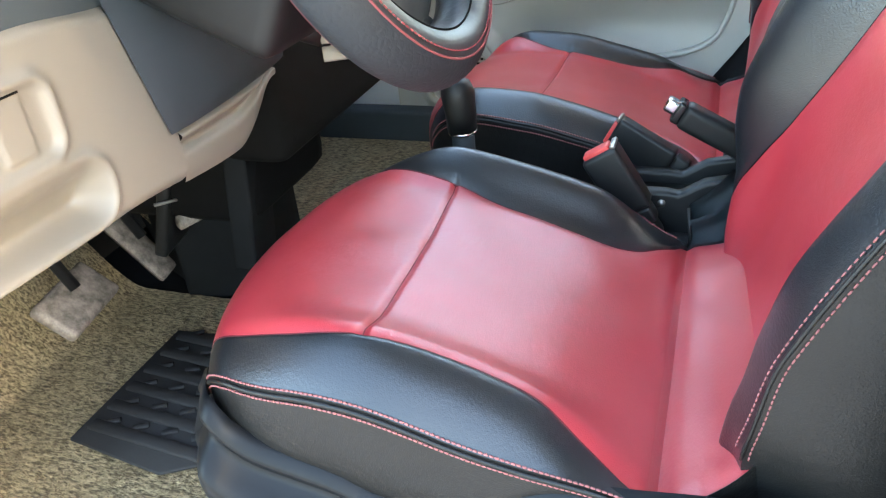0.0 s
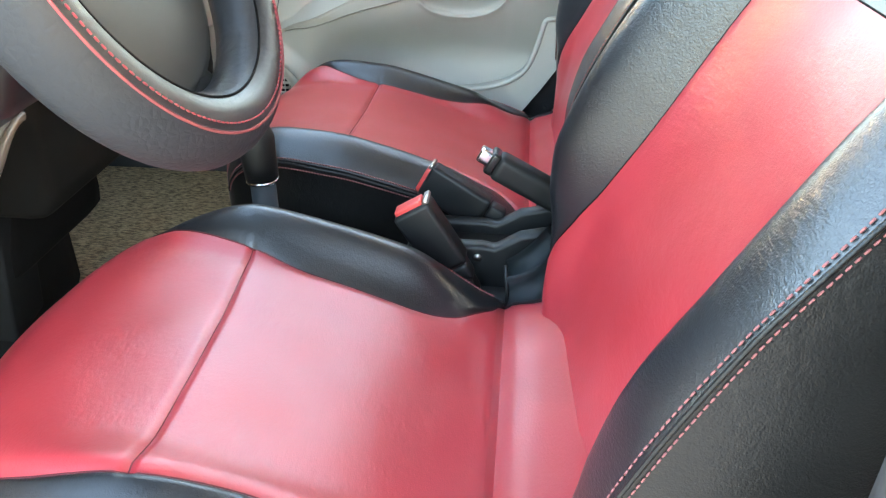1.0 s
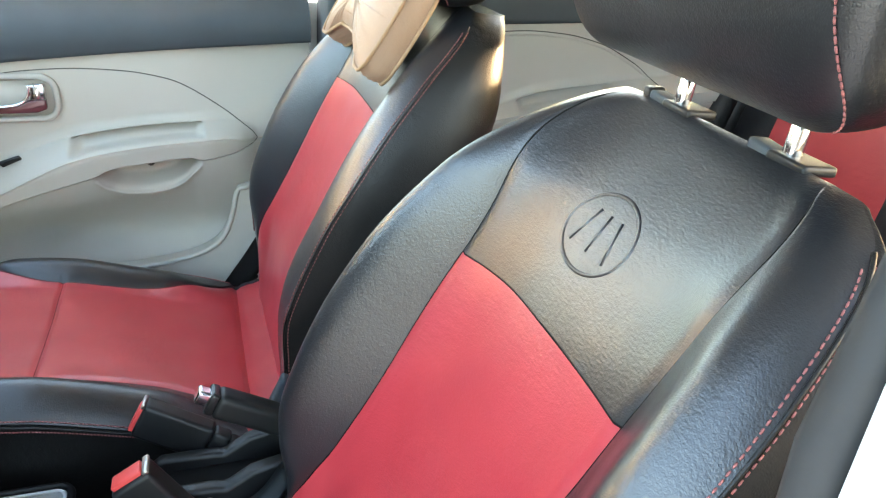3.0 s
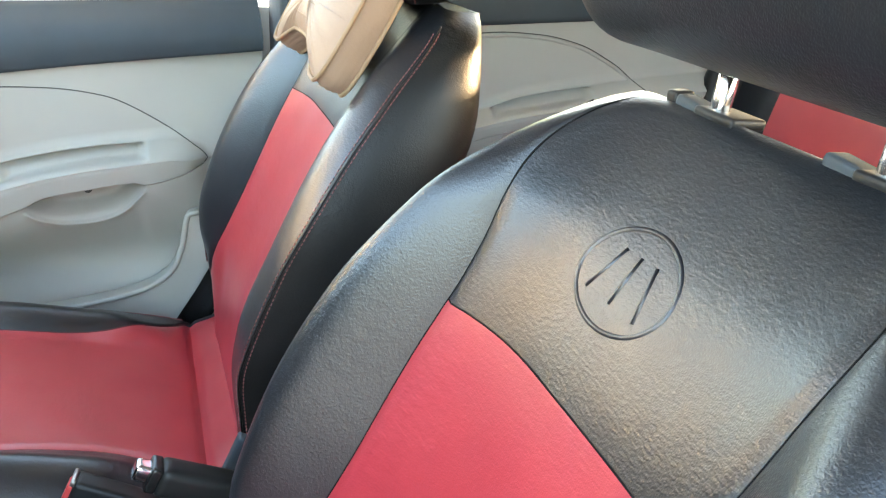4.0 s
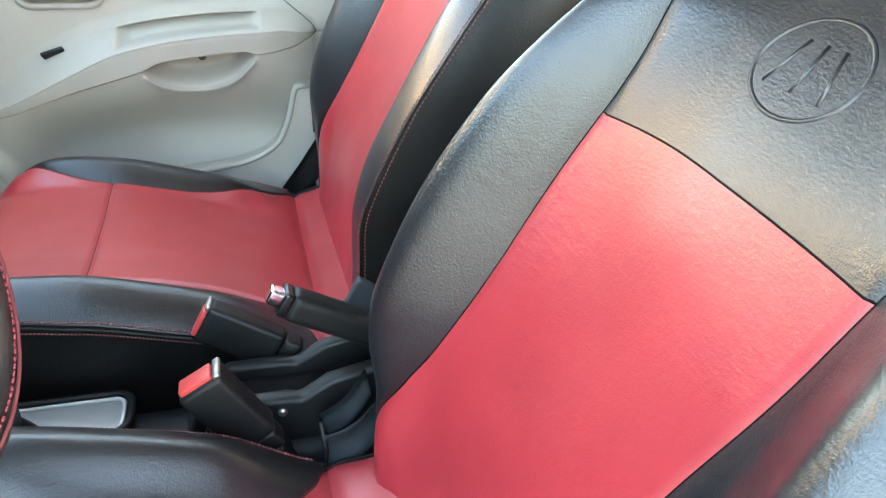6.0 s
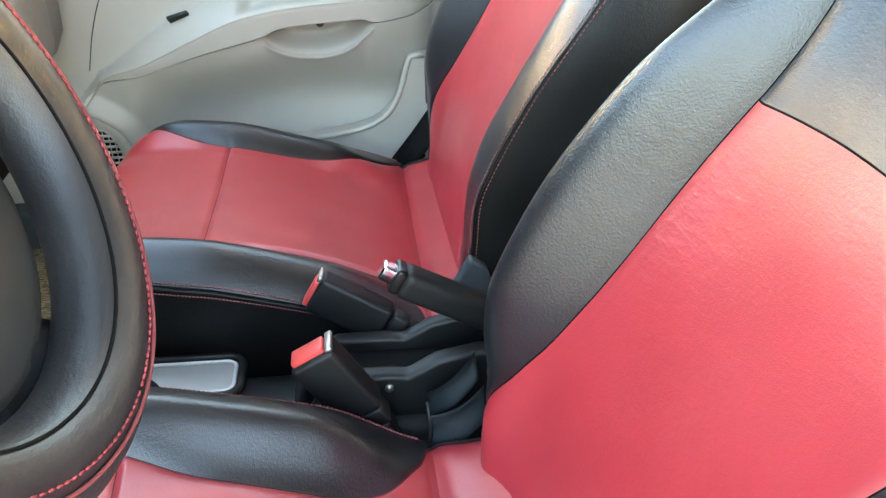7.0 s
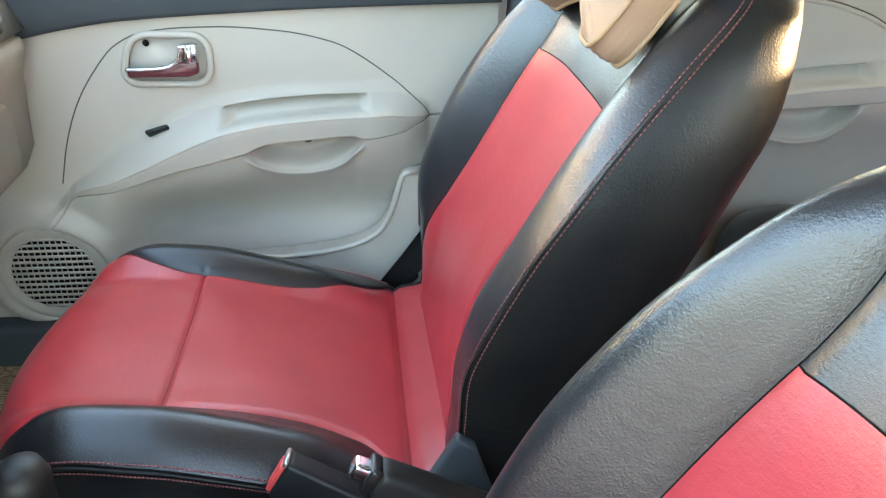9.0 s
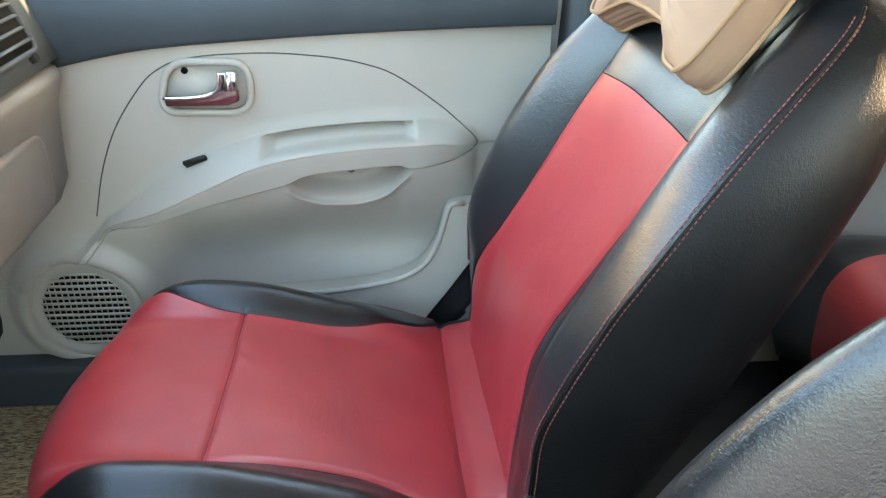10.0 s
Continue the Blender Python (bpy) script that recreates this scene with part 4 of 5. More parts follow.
# ---------------------------------------------------------------- rear seat
def rear_seat():
    rs = thing("rear_seat", "red and black leatherette rear bench seat", "rear seat", at=(0, 0.2175, 0))

    def cus(y0, y1, mat, nm, lab):
        prof = [(0.60, 0.08), (0.575, 0.16), (0.572, 0.24), (0.60, 0.295), (0.66, 0.312), (0.80, 0.30), (0.95, 0.275), (1.06, 0.265)]
        fx = spline([(i, p[0]) for i, p in enumerate(prof)])
        fz = spline([(i, p[1]) for i, p in enumerate(prof)])
        rows = [[(fx(s), y, fz(s) - 0.03 * max(0, (abs(y) - 0.56) / 0.09) ** 2 + 0.01 * bell(abs(y) - 0.55, 0.06)) for y in span(y0, y1, 12)] for s in span(0, 7, 40)]
        part(nm, sheet(rows), mat, rs, lab)
        prof2 = [(1.05, 0.24), (1.07, 0.32), (1.10, 0.45), (1.16, 0.65), (1.20, 0.78), (1.24, 0.815), (1.30, 0.80), (1.32, 0.6)]
        gx = spline([(i, p[0]) for i, p in enumerate(prof2)])
        gz = spline([(i, p[1]) for i, p in enumerate(prof2)])
        rows = [[(gx(s) - 0.012 * bell(abs(y) - 0.53, 0.06), y, gz(s)) for y in span(y0, y1, 12)] for s in span(0, 7, 40)]
        part(nm.replace("cushion", "backrest"), sheet(rows), mat, rs, lab)
    cus(-0.64, -0.555, M_BLACK, "cushion_side", "black leatherette edge")
    cus(-0.555, -0.21, M_RED, "cushion_panel", "red leatherette panel")
    cus(-0.21, 0.21, M_BLACK, "cushion_middle", "black leatherette middle")
    cus(0.21, 0.52, M_RED, "cushion_panel", "red leatherette panel")
    cus(0.52, 0.64, M_BLACK, "cushion_side", "black leatherette edge")
    part("seat_base", box((0.30, 1.36, 0.22), (0.775, 0.0, 0.115), None, 0.02), M_HOLE_SHADE, rs, "black carpeted base under the cushion")
    for dx in (0.0, 0.035, 0.07):
        part("side_fold", tube([(1.02 + dx, 0.668, 0.28), (1.06 + dx, 0.668, 0.45), (1.12 + dx, 0.665, 0.64), (1.17 + dx, 0.655, 0.80)], 0.030, 12), M_BLACK_SIDE, rs, "folded black cover beside the door")


rear_seat()


# ---------------------------------------------------------------- steering wheel
def steering_wheel():
    tilt = radians(25)
    sw = thing("steering_wheel", "black leather-covered steering wheel with red stitching", "steering wheel", at=(-0.288, -0.128, 0.645))
    down, side, out = Vector((math.sin(tilt), 0, -math.cos(tilt))), Vector((0, 1, 0)), Vector((math.cos(tilt), 0, math.sin(tilt)))
    R, r = 0.1355, 0.0250

    def at(a, rad, h=0.0):
        return down * (math.cos(a) * rad) + side * (math.sin(a) * rad) + out * h

    def rim(a0, a1, n, b0, b1, m, rr=r):
        return [[at(a, R + rr * math.cos(b) * (1.0), rr * (1.15 if math.sin(b) > 0 else 0.80) * math.sin(b)) for b in span(b0, b1, m)] for a in span(a0, a1, n)]
    part("rim_cover", sheet(rim(0, math.tau, 128, -1.15, 1.15, 16, r * 1.04)), M_QUILT, sw, "embossed black leather rim cover")
    part("rim_grip", sheet(rim(0, math.tau, 128, 1.15, math.tau - 1.15, 22)), M_WHEEL, sw, "smooth black leather rim")
    for b in (1.15, -1.15):
        line = [at(a, R + r * 1.06 * math.cos(b), r * (1.19 if b > 0 else 0.84) * math.sin(b)) for a in span(0, math.tau, 200)]
        part("stitching", dashes(line, 0.0062, 0.0007, 0.0009), M_LACE, sw, "red lacing")
        part("rim_seam", tube(line[:-1], 0.0011, 5, True), M_STITCH_DIM, sw)
        if b > 0:
            line = [at(a, R + r * 1.04 * math.cos(1.38), r * 1.19 * math.sin(1.38)) for a in span(0, math.tau, 200)]
            part("stitching", dashes(line, 0.0034, 0.0016, 0.0008), M_LACE, sw, "second row of red lacing")
    part("inner_seam", tube([at(a, R + r * 1.01 * math.cos(2.2), r * 1.16 * math.sin(2.2)) for a in span(0, math.tau, 120)[:-1]], 0.0010, 5, True), M_HOLE_SHADE, sw, "dark inner seam")
    # hub pad and spokes
    rows = []
    for q in span(0, 1, 16):
        k = q ** 0.7
        rows.append([at(a, 0.101 * k * (1 - 0.06 * max(0, -math.cos(a)) + 0.13 * max(0, math.cos(a)) ** 0.7), -0.004 - 0.009 * q ** 3 - 0.02 * (q > 0.97)) for a in span(0, math.tau, 56)[:-1]])
    part("hub_pad", sheet(rows, True), M_HUB, sw, "dark grey airbag pad")
    for a0, half in ((0.14, 0.27), (-1.9, 0.26), (1.9, 0.26)):
        rows = []
        for q in span(0, 1, 12):
            rad = 0.070 + (R - 0.070) * q
            wdt = half * (1.12 - 0.12 * math.sin(math.pi * q))
            rows.append([at(a0 + d, rad, -0.024 + 0.006 * q + 0.010 * math.cos(d / wdt * 1.5)) for d in span(-wdt, wdt, 10)])
        bm = sheet(rows)
        bmesh.ops.solidify(bm, geom=bm.faces[:], thickness=0.010)
        part("spoke", bm, M_HUB, sw, "dark plastic spoke")
    # badge
    ring = part("badge_ring", tube([at(a, 0.0) + side * (0.024 * math.cos(a)) + down * (0.0195 * math.sin(a)) - down * 0.012 - out * 0.0030 for a in span(0, math.tau, 48)[:-1]], 0.0032, 8, True), M_CHROME, sw, "chrome oval badge ring")
    oval = [at(a, 0.0) + side * (0.022 * math.cos(a)) + down * (0.0175 * math.sin(a)) - down * 0.012 for a in span(0, math.tau, 40)[:-1]]
    part("badge_plate", sheet([[p - out * 0.0045 for p in oval], [p - out * 0.0030 for p in oval], [-down * 0.012 + (p + down * 0.012) * 0.02 - out * 0.0028 for p in oval]], True), M_GLOSS, ring, "black oval badge field")
    for u in (-0.011, 0.0, 0.011):
        part("badge_bar", tube([side * (u - 0.004) - down * 0.001 - out * 0.0025, side * (u + 0.004) - down * 0.023 - out * 0.0025], 0.0026, 6), M_CHROME, ring)
    # column shroud
    part("column_shroud", box((0.15, 0.12, 0.11), Vector((-0.125, 0, -0.040)), Euler((0, tilt - 0.0, 0)).to_matrix(), 0.02, 3), M_DARK, sw, "black column shroud")
    return sw


def mat_quilt():
    m, nt, p = material("embossed_leather")
    p.inputs["Base Color"].default_value = (0.017, 0.020, 0.024, 1)
    p.inputs["Roughness"].default_value = 0.58
    p.inputs["Specular IOR Level"].default_value = 0.3
    a = bump(nt, p, cells(nt, 170, (1, 1, 1), 'DISTANCE_TO_EDGE'), 0.35, 0.0015)
    bump(nt, p, noise_tex(nt, 300, 2), 0.25, 0.001, a)
    return m


M_QUILT = mat_quilt()
M_WHEEL = leather("wheel_leather", (0.014, 0.015, 0.017), (0.022, 0.023, 0.025), 0.38, 0.6)
M_HUB = plastic("grey_black_hub_plastic", (0.024, 0.028, 0.030), 0.45, 0.2, 900.0, 0.35)
steering_wheel()


# ---------------------------------------------------------------- dashboard
def dashboard():
    d = thing("dashboard", "dashboard with dark top, beige lower panels and black knee cover", "dashboard", at=(-0.5, 0.2175, 0.4))
    o = Vector((-0.5, 0.2175, 0.4))

    def shift(bm):
        bm.transform(Matrix.Translation(-o))
        return bm
    # dark upper body across the car
    prof = [(-0.52, 0.565), (-0.505, 0.60), (-0.505, 0.66), (-0.53, 0.72), (-0.60, 0.765), (-0.80, 0.79), (-1.10, 0.79)]
    end = [(-0.600, 0.530), (-0.523, 0.576), (-0.538, 0.613), (-0.557, 0.656), (-0.60, 0.725), (-0.80, 0.775), (-1.10, 0.79)]
    rows = []
    for y in span(-0.45, 0.897, 44):
        k = smooth01(0.35, 0.70, y)
        rows.append([(p[0] + (e[0] - p[0]) * k, y, p[1] + (e[1] - p[1]) * k) for p, e in zip(prof, end)])
    part("dash_top", shift(sheet(rows)), M_BELT, d, "dark blue-grey upper dashboard")
    # beige lower panel, driver side: a moulded sheet with switch frame and pocket
    def frame_d(y, z, cy, cz, w, h, r):
        qx, qz = abs(y - cy) - w / 2 + r, abs(z - cz) - h / 2 + r
        return math.hypot(max(qx, 0), max(qz, 0)) + min(max(qx, qz), 0) - r

    def panel_x(y, z):
        f = frame_d(y, z, -0.385, 0.522, 0.185, 0.066, 0.018)
        p = 0.006 * bell(f, 0.006) - 0.002 * (1 - smooth01(-0.006, 0.0, f))
        g = frame_d(y, z, -0.375, 0.447, 0.235, 0.066, 0.030)
        p += 0.005 * bell(g, 0.006) - 0.030 * (1 - smooth01(-0.022, 0.0, g)) * smooth01(0.485, 0.430, z)
        for cy in (-0.333, -0.374):
            k = frame_d(y, z, cy, 0.522, 0.034, 0.050, 0.004)
            p += 0.003 * (1 - smooth01(-0.003, 0.0, k)) * (1 - smooth01(0.0, 0.004, k))
        return -0.502 + p

    def bottom(y):
        return 0.390 + 0.014 * smooth01(-0.06, -0.25, y) + 0.008 * smooth01(-0.25, -0.45, y) + 0.050 * smooth01(-0.06, 0.05, y)
    rows = []
    for q in span(0, 1, 70):
        row = []
        for u in span(0, 1, 110):
            zt = 0.592
            zr = bottom(-0.16) + (0.582 - bottom(-0.16)) * q
            yr = -0.158 - 0.32 * max(0.0, zr - 0.462)
            y = -0.46 + (yr + 0.46) * u
            zb = bottom(y)
            z = zb + (zt - 0.010 * smooth01(0.6, 1, u) - zb) * q
            edge = min(1.0, (1 - q) / 0.06, q / 0.08, (1 - u) / 0.05 if z > 0.455 else 1.0)
            row.append((panel_x(y, z) - 0.014 * (1 - max(0, edge)) ** 2, y, z))
        rows.append(row)
    part("lower_panel", shift(sheet(rows)), M_BEIGE, d, "beige moulded lower dash panel")
    rows = []
    for y in span(-0.160, 0.052, 40):
        zb, zt = bottom(y), 0.456
        taper = smooth01(0.052, -0.02, y)
        rows.append([(-0.516 + 0.014 * math.sin(math.pi * min(1, 0.08 + q * 0.92)) ** 0.4 * (0.3 + 0.7 * taper) + 0.010 * bell(q - 0.86, 0.10) * taper - 0.008 * bell(q - 0.62, 0.09), y, zb + (zt - zb) * q) for q in span(0, 1, 26)])
    part("lower_lip", shift(sheet(rows)), M_BEIGE, d, "beige lip under the knee cover")
    for yy in (-0.333, -0.374):
        part("cover_gap", shift(box((0.002, 0.030, 0.0016), (panel_x(yy, 0.548) + 0.0005, yy, 0.548))), M_HOLE_SHADE, d)
    # black knee cover
    poly = [(-0.214, 0.594), (-0.172, 0.454), (0.052, 0.462), (0.115, 0.585)]
    rows = []
    for q in span(0, 1, 16):
        a = Vector(poly[0] + (0,)).lerp(Vector(poly[1] + (0,)), q)
        b = Vector(poly[3] + (0,)).lerp(Vector(poly[2] + (0,)), q)
        rows.append([(-0.498 + 0.020 * math.sin(math.pi * u) ** 0.6 * (0.4 + 0.6 * math.sin(math.pi * q) ** 0.5), a.x + (b.x - a.x) * u, a.y + (b.y - a.y) * u) for u in span(0, 1, 24)])
    part("knee_cover", shift(sheet(rows)), M_KNEE, d, "smooth black knee cover")
    # under-dash mass and centre stack: boxes with the shade put into their near-black
    part("under_dash_shade", shift(box((0.45, 0.50, 0.20), (-0.80, -0.16, 0.47), None, 0.03)), M_HOLE_SHADE, d, "black box in place of the shade under the dash")
    part("centre_panel", shift(box((0.36, 0.25, 0.42), (-0.80, 0.2175, 0.40), None, 0.04, 3)), M_HOLE_SHADE, d, "centre panel with shade put into its black")
    part("cluster_hood", shift(box((0.10, 0.34, 0.15), (-0.500, -0.128, 0.705), None, 0.035, 4)), M_KNEE, d, "dark instrument hood behind the wheel")
    part("tunnel_side", shift(slab([(-0.690, 0.16), (-0.765, 0.172), (-0.835, 0.155), (-0.870, 0.20), (-0.93, 0.233), (-1.11, 0.39), (-1.14, 0.45), (-0.76, 0.43), (-0.70, 0.30)], "z", 0.0, 0.30, 0.012)), M_FELT, d, "black carpeted tunnel side")
    part("heater_box", shift(box((0.035, 0.085, 0.22), (-0.645, 0.130, 0.235), Euler((0, 0.12, 0.15)).to_matrix(), 0.005)), M_FELT, d, "black box under the dash")
    part("centre_panel", shift(box((0.26, 0.54, 0.31), (-0.67, 0.350, 0.455), None, 0.03, 3)), M_HOLE_SHADE, d, "black lower centre stack widened for the shade below the glovebox")
    # passenger side
    rows = []
    prof = [(-0.60, 0.36), (-0.565, 0.375), (-0.548, 0.41), (-0.545, 0.46), (-0.54, 0.52), (-0.528, 0.555), (-0.535, 0.568), (-0.60, 0.57)]
    for y in span(0.30, 0.895, 60):
        e = 0.07 * smooth01(0.86, 0.91, y) ** 2 - 0.012 * smooth01(0.6, 0.8, y)
        rows.append([(p[0] - e, y, p[1]) for p in prof])
    part("glovebox_panel", shift(sheet(rows)), M_GLOVE, d, "light grey lower dash on the passenger side")
    lid = part("glovebox_lid", shift(slab(rounded(0.60, 0.45, 0.40, 0.11, 0.03, 6), "x", -0.56, -0.528, 0.008, 3)), M_GLOVE, d, "grey glovebox lid")
    part("end_cap", shift(slab([(-0.60, 0.36), (-0.585, 0.40), (-0.575, 0.50), (-0.585, 0.565), (-0.80, 0.57), (-0.80, 0.36)], "y", 0.885, 0.9)), M_GLOVE, d)
    # air vent on the sloping end of the dash
    def on_end(y, z, out=0.0):
        return (-0.538 - (z - 0.613) * 0.44 + out, y, z)
    vent = part("vent_frame", shift(tube([on_end(a, b, 0.004) for a, b in rounded(0.762, 0.634, 0.150, 0.070, 0.014, 5)], 0.0040, 8, True)), M_BELT, d, "dark air vent surround")
    # flat plate proud of the dash; the opening's shade is put into its black
    hole = [on_end(a, b, 0.0040) for a, b in rounded(0.762, 0.634, 0.144, 0.064, 0.012, 5)]
    part("vent_shade_plate", shift(sheet([[(p[0] - 0.008, p[1], p[2]) for p in hole], hole, [on_end(0.762 + 0.02 * (p[1] - 0.762), 0.634 + 0.02 * (p[2] - 0.634), 0.0040) for p in hole]], True)), M_HOLE_SHADE, vent, "flat black plate for the shaded vent opening")
    for i in range(4):
        z = 0.613 + 0.0145 * i
        part("vane", shift(box((0.008, 0.142, 0.0024), on_end(0.762, z, 0.005), Euler((0, 0.15, 0)).to_matrix(), 0.0008, 1)), M_BELT, vent)
    part("vent_knob", shift(box((0.010, 0.014, 0.012), on_end(0.815, 0.592, 0.003), Euler((0, -0.4, 0)).to_matrix(), 0.002, 2)), M_DARK, vent)


M_KNEE = plastic("blue_black_plastic", (0.028, 0.037, 0.044), 0.45, 0.2, 900.0, 0.40)
M_FELT = plastic("black_felt", (0.010, 0.011, 0.012), 0.85, 0.3, 300.0, 0.15)
M_GLOVE = plastic("grey_glovebox_plastic", (0.16, 0.157, 0.147), 0.5, 0.06)
dashboard()

# stalk and ignition lock
M_TAG = plastic("pale_brass", (0.24, 0.21, 0.17), 0.4, 0.3)
st = thing("ignition_lock", "chrome ignition lock and key on the black column", "ignition lock", at=(-0.425, 0.026, 0.484))
part("barrel", tube([(-0.05, -0.01, 0.03), (0, 0, 0.012)], 0.016, 14), M_DARK, st, "black lock housing")
for dz in (0.011, -0.009):
    part("tag_plate", box((0.005, 0.028, 0.017), (0.012, -0.004, dz), Vector((0.41, -0.77, 0.23)).to_track_quat('X', 'Z').to_matrix(), 0.002), M_TAG, st, "pale metal tag")
part("key_head", box((0.005, 0.016, 0.018), (0.0, -0.010, 0.026), Euler((0.4, 0, 0)).to_matrix(), 0.003), M_STEEL, st, "metal key head")


# ---------------------------------------------------------------- pedals, mats
def pedal(name, at, size, rot, label):
    p = thing(name, label, "pedal", "pedals", at=at)
    r = Euler(rot).to_matrix()
    part("pad", box(size, (0, 0, 0), r, 0.010, 3), M_PEDAL, p, "worn dusty pedal pad")
    part("arm", tube([r @ Vector((-0.01, 0, 0.02)), (-0.06, 0.0, 0.14), (-0.08, 0.0, 0.30)], 0.009, 8), M_DARK, p, "steel pedal arm")


def mat_pedal():
    m, nt, p = material("worn_pedal_rubber")
    nt.links.new(mix_rgb(nt, ramp(nt, noise_tex(nt, 40, 5, 0.7), 0.35, 0.65), (0.10, 0.085, 0.07), (0.34, 0.29, 0.25)), p.inputs["Base Color"])
    p.inputs["Roughness"].default_value = 0.7
    bump(nt, p, noise_tex(nt, 90, 4), 0.5, 0.002)
    return m


M_PEDAL = mat_pedal()
M_RUST = plastic("rusty_steel", (0.28, 0.13, 0.08), 0.75, 0.4, 200)
M_WIRE = plastic("grey_wire", (0.16, 0.15, 0.14), 0.6, 0.2)
pedal("brake_pedal", (-0.890, -0.014, 0.108), (0.074, 0.135, 0.022), (0.0, 0.75, 0.20), "worn grey brake pedal above the mat")
pedal("accelerator_pedal", (-0.90, 0.150, 0.105), (0.13, 0.055, 0.014), (0.0, 0.95, 0.2), "worn grey accelerator pedal above the mat")

for y, lab in ((-0.15, "brown coil floor mat under the pedals"), (0.60, "brown coil floor mat by the passenger seat")):
    rows = [[(x, y + w, 0.012 + 0.16 * smooth01(-0.92, -1.12, x) + 0.0015 * noise.noise(Vector((x * 40, w * 40, 0)))) for w in span(-0.31, 0.31, 60)] for x in span(-1.14, -0.30, 80)]
    bm = sheet(rows)
    tagged(mesh_object("floor_mat", bm, M_CARPET), lab, "floor mat", "floor mats")


def coils():
    """Short curled threads standing out of the coil mat."""
    rnd = random.Random(5)
    bm = bmesh.new()
    for _ in range(5200):
        x, y = rnd.uniform(-1.0, -0.45), rnd.uniform(-0.42, 0.12)
        z = 0.012 + 0.16 * smooth01(-0.92, -1.12, x)
        a, l, h = rnd.uniform(0, math.pi), rnd.uniform(0.004, 0.009), rnd.uniform(0.002, 0.005)
        d = Vector((math.cos(a), math.sin(a) * 0.6, 0)) * l
        c = Vector((x, y, z))
        s = Vector((-d.y, d.x, 0)).normalized() * 0.0011
        p0, p1, p2 = c - d, c + Vector((0, 0, h)), c + d
        v = [bm.verts.new(p) for p in (p0 - s, p0 + s, p1 - s, p1 + s, p2 - s, p2 + s)]
        bm.faces.new((v[0], v[1], v[3], v[2]))
        bm.faces.new((v[2], v[3], v[5], v[4]))
    return bm


tagged(mesh_object("mat_fibre", coils(), M_CARPET), "curled brown threads of the coil mat", "mat fibre", "", "stuff")

# bracket and column joint in the footwell
bk = thing("pedal_bracket", "dark steel pedal bracket with rusty joint under the dash", "pedal bracket", at=(-0.78, 0.13, 0.22))
part("plate", box((0.02, 0.10, 0.17), (0, 0, 0), Euler((0, 0.3, 0.2)).to_matrix(), 0.006), M_DARK, bk)
part("joint", tube([(0.03, 0.06, 0.05), (0.045, 0.085, 0.035), (0.05, 0.10, 0.0)], [0.012, 0.014, 0.008], 10), M_RUST, bk, "rusty steel joint")
part("lug", tube([(0.02, -0.03, -0.03), (0.03, 0.01, -0.035), (0.04, 0.03, -0.02)], [0.012, 0.009, 0.005], 8), M_PEDAL, bk)
for dz in (0.0, 0.03, 0.055):
    part("wire", tube([(0.02, -0.07, 0.02 + dz), (0.035, -0.03, 0.012 + dz), (0.03, 0.03, 0.022 + dz)], 0.0028, 6), M_WIRE, bk)

# seat slide bar showing in front of the driver cushion
sb = thing("slide_bar", "bent steel seat slide bar at the cushion front", "slide bar", at=(-0.47, 0.02, 0.16))
part("bar", tube([(0.012 * math.cos(a) * 1.2, 0.016 * math.sin(a), 0.006 * math.cos(a)) for a in span(0, math.tau, 24)[:-1]], 0.0022, 8, True), M_CHROME, sb)

# black ribbed heel pad on the mat
pad = thing("heel_pad", "black ribbed rubber heel pad on the brown mat", "rubber pad", at=(-0.68, -0.08, 0.018))
part("sheet", slab([(-0.10, -0.115), (-0.10, 0.13), (0.12, 0.14), (0.13, -0.10), (0.06, -0.14)], "z", 0.0, 0.006, 0.002, 1), M_RUBBER, pad)
for i in range(6):
    y = -0.095 + 0.040 * i
    part("rib", box((0.19, 0.020, 0.006), (0.008, y, 0.008), Euler((0, 0, -0.10)).to_matrix(), 0.0025, 1), M_RUBBER, pad)
    for k in range(4):
        part("stud", box((0.022, 0.009, 0.004), (-0.06 + 0.046 * k, y + 0.020, 0.008), Euler((0, 0, 0.5)).to_matrix(), 0.001, 1), M_RUBBER, pad)


# ---------------------------------------------------------------- console, levers, buckles
con = thing("console", "black plastic centre console with silver tray and handbrake slot", "console", at=(-0.15, 0.218, 0.0))
rows = []
for x in span(-0.50, 0.62, 60):
    h = 0.190 + 0.006 * smooth01(-0.18, -0.08, x) - 0.03 * smooth01(0.15, 0.3, x)
    row = []
    for a in span(-1, 1, 28):
        y = 0.083 * a
        row.append((x, y, h * (1 - abs(a) ** 6 * 0.9)))
    rows.append([(x, -0.088, 0.0)] + row + [(x, 0.088, 0.0)])
bm = sheet(rows)
bm.transform(Matrix.Translation((0.15, 0, 0)))
part("tunnel", bm, M_TRIM, con, "black plastic tunnel cover")
tr = part("tray_rim", tube([(a + 0.15, b - 0.218, 0.196) for a, b in rounded(-0.315, 0.258, 0.175, 0.066, 0.018, 6)], 0.005, 8, True), M_DARK, con, "black tray rim")
part("tray", slab([(a + 0.15, b - 0.218) for a, b in rounded(-0.315, 0.258, 0.168, 0.058, 0.015, 6)], "z", 0.190, 0.1945), M_TRAY, tr, "silver-grey tray")
part("tray_lip", tube([(a + 0.15, b - 0.218, 0.196) for a, b in rounded(-0.315, 0.258, 0.160, 0.050, 0.012, 6)], 0.0022, 8, True), M_WHITE, tr, "pale tray edge")
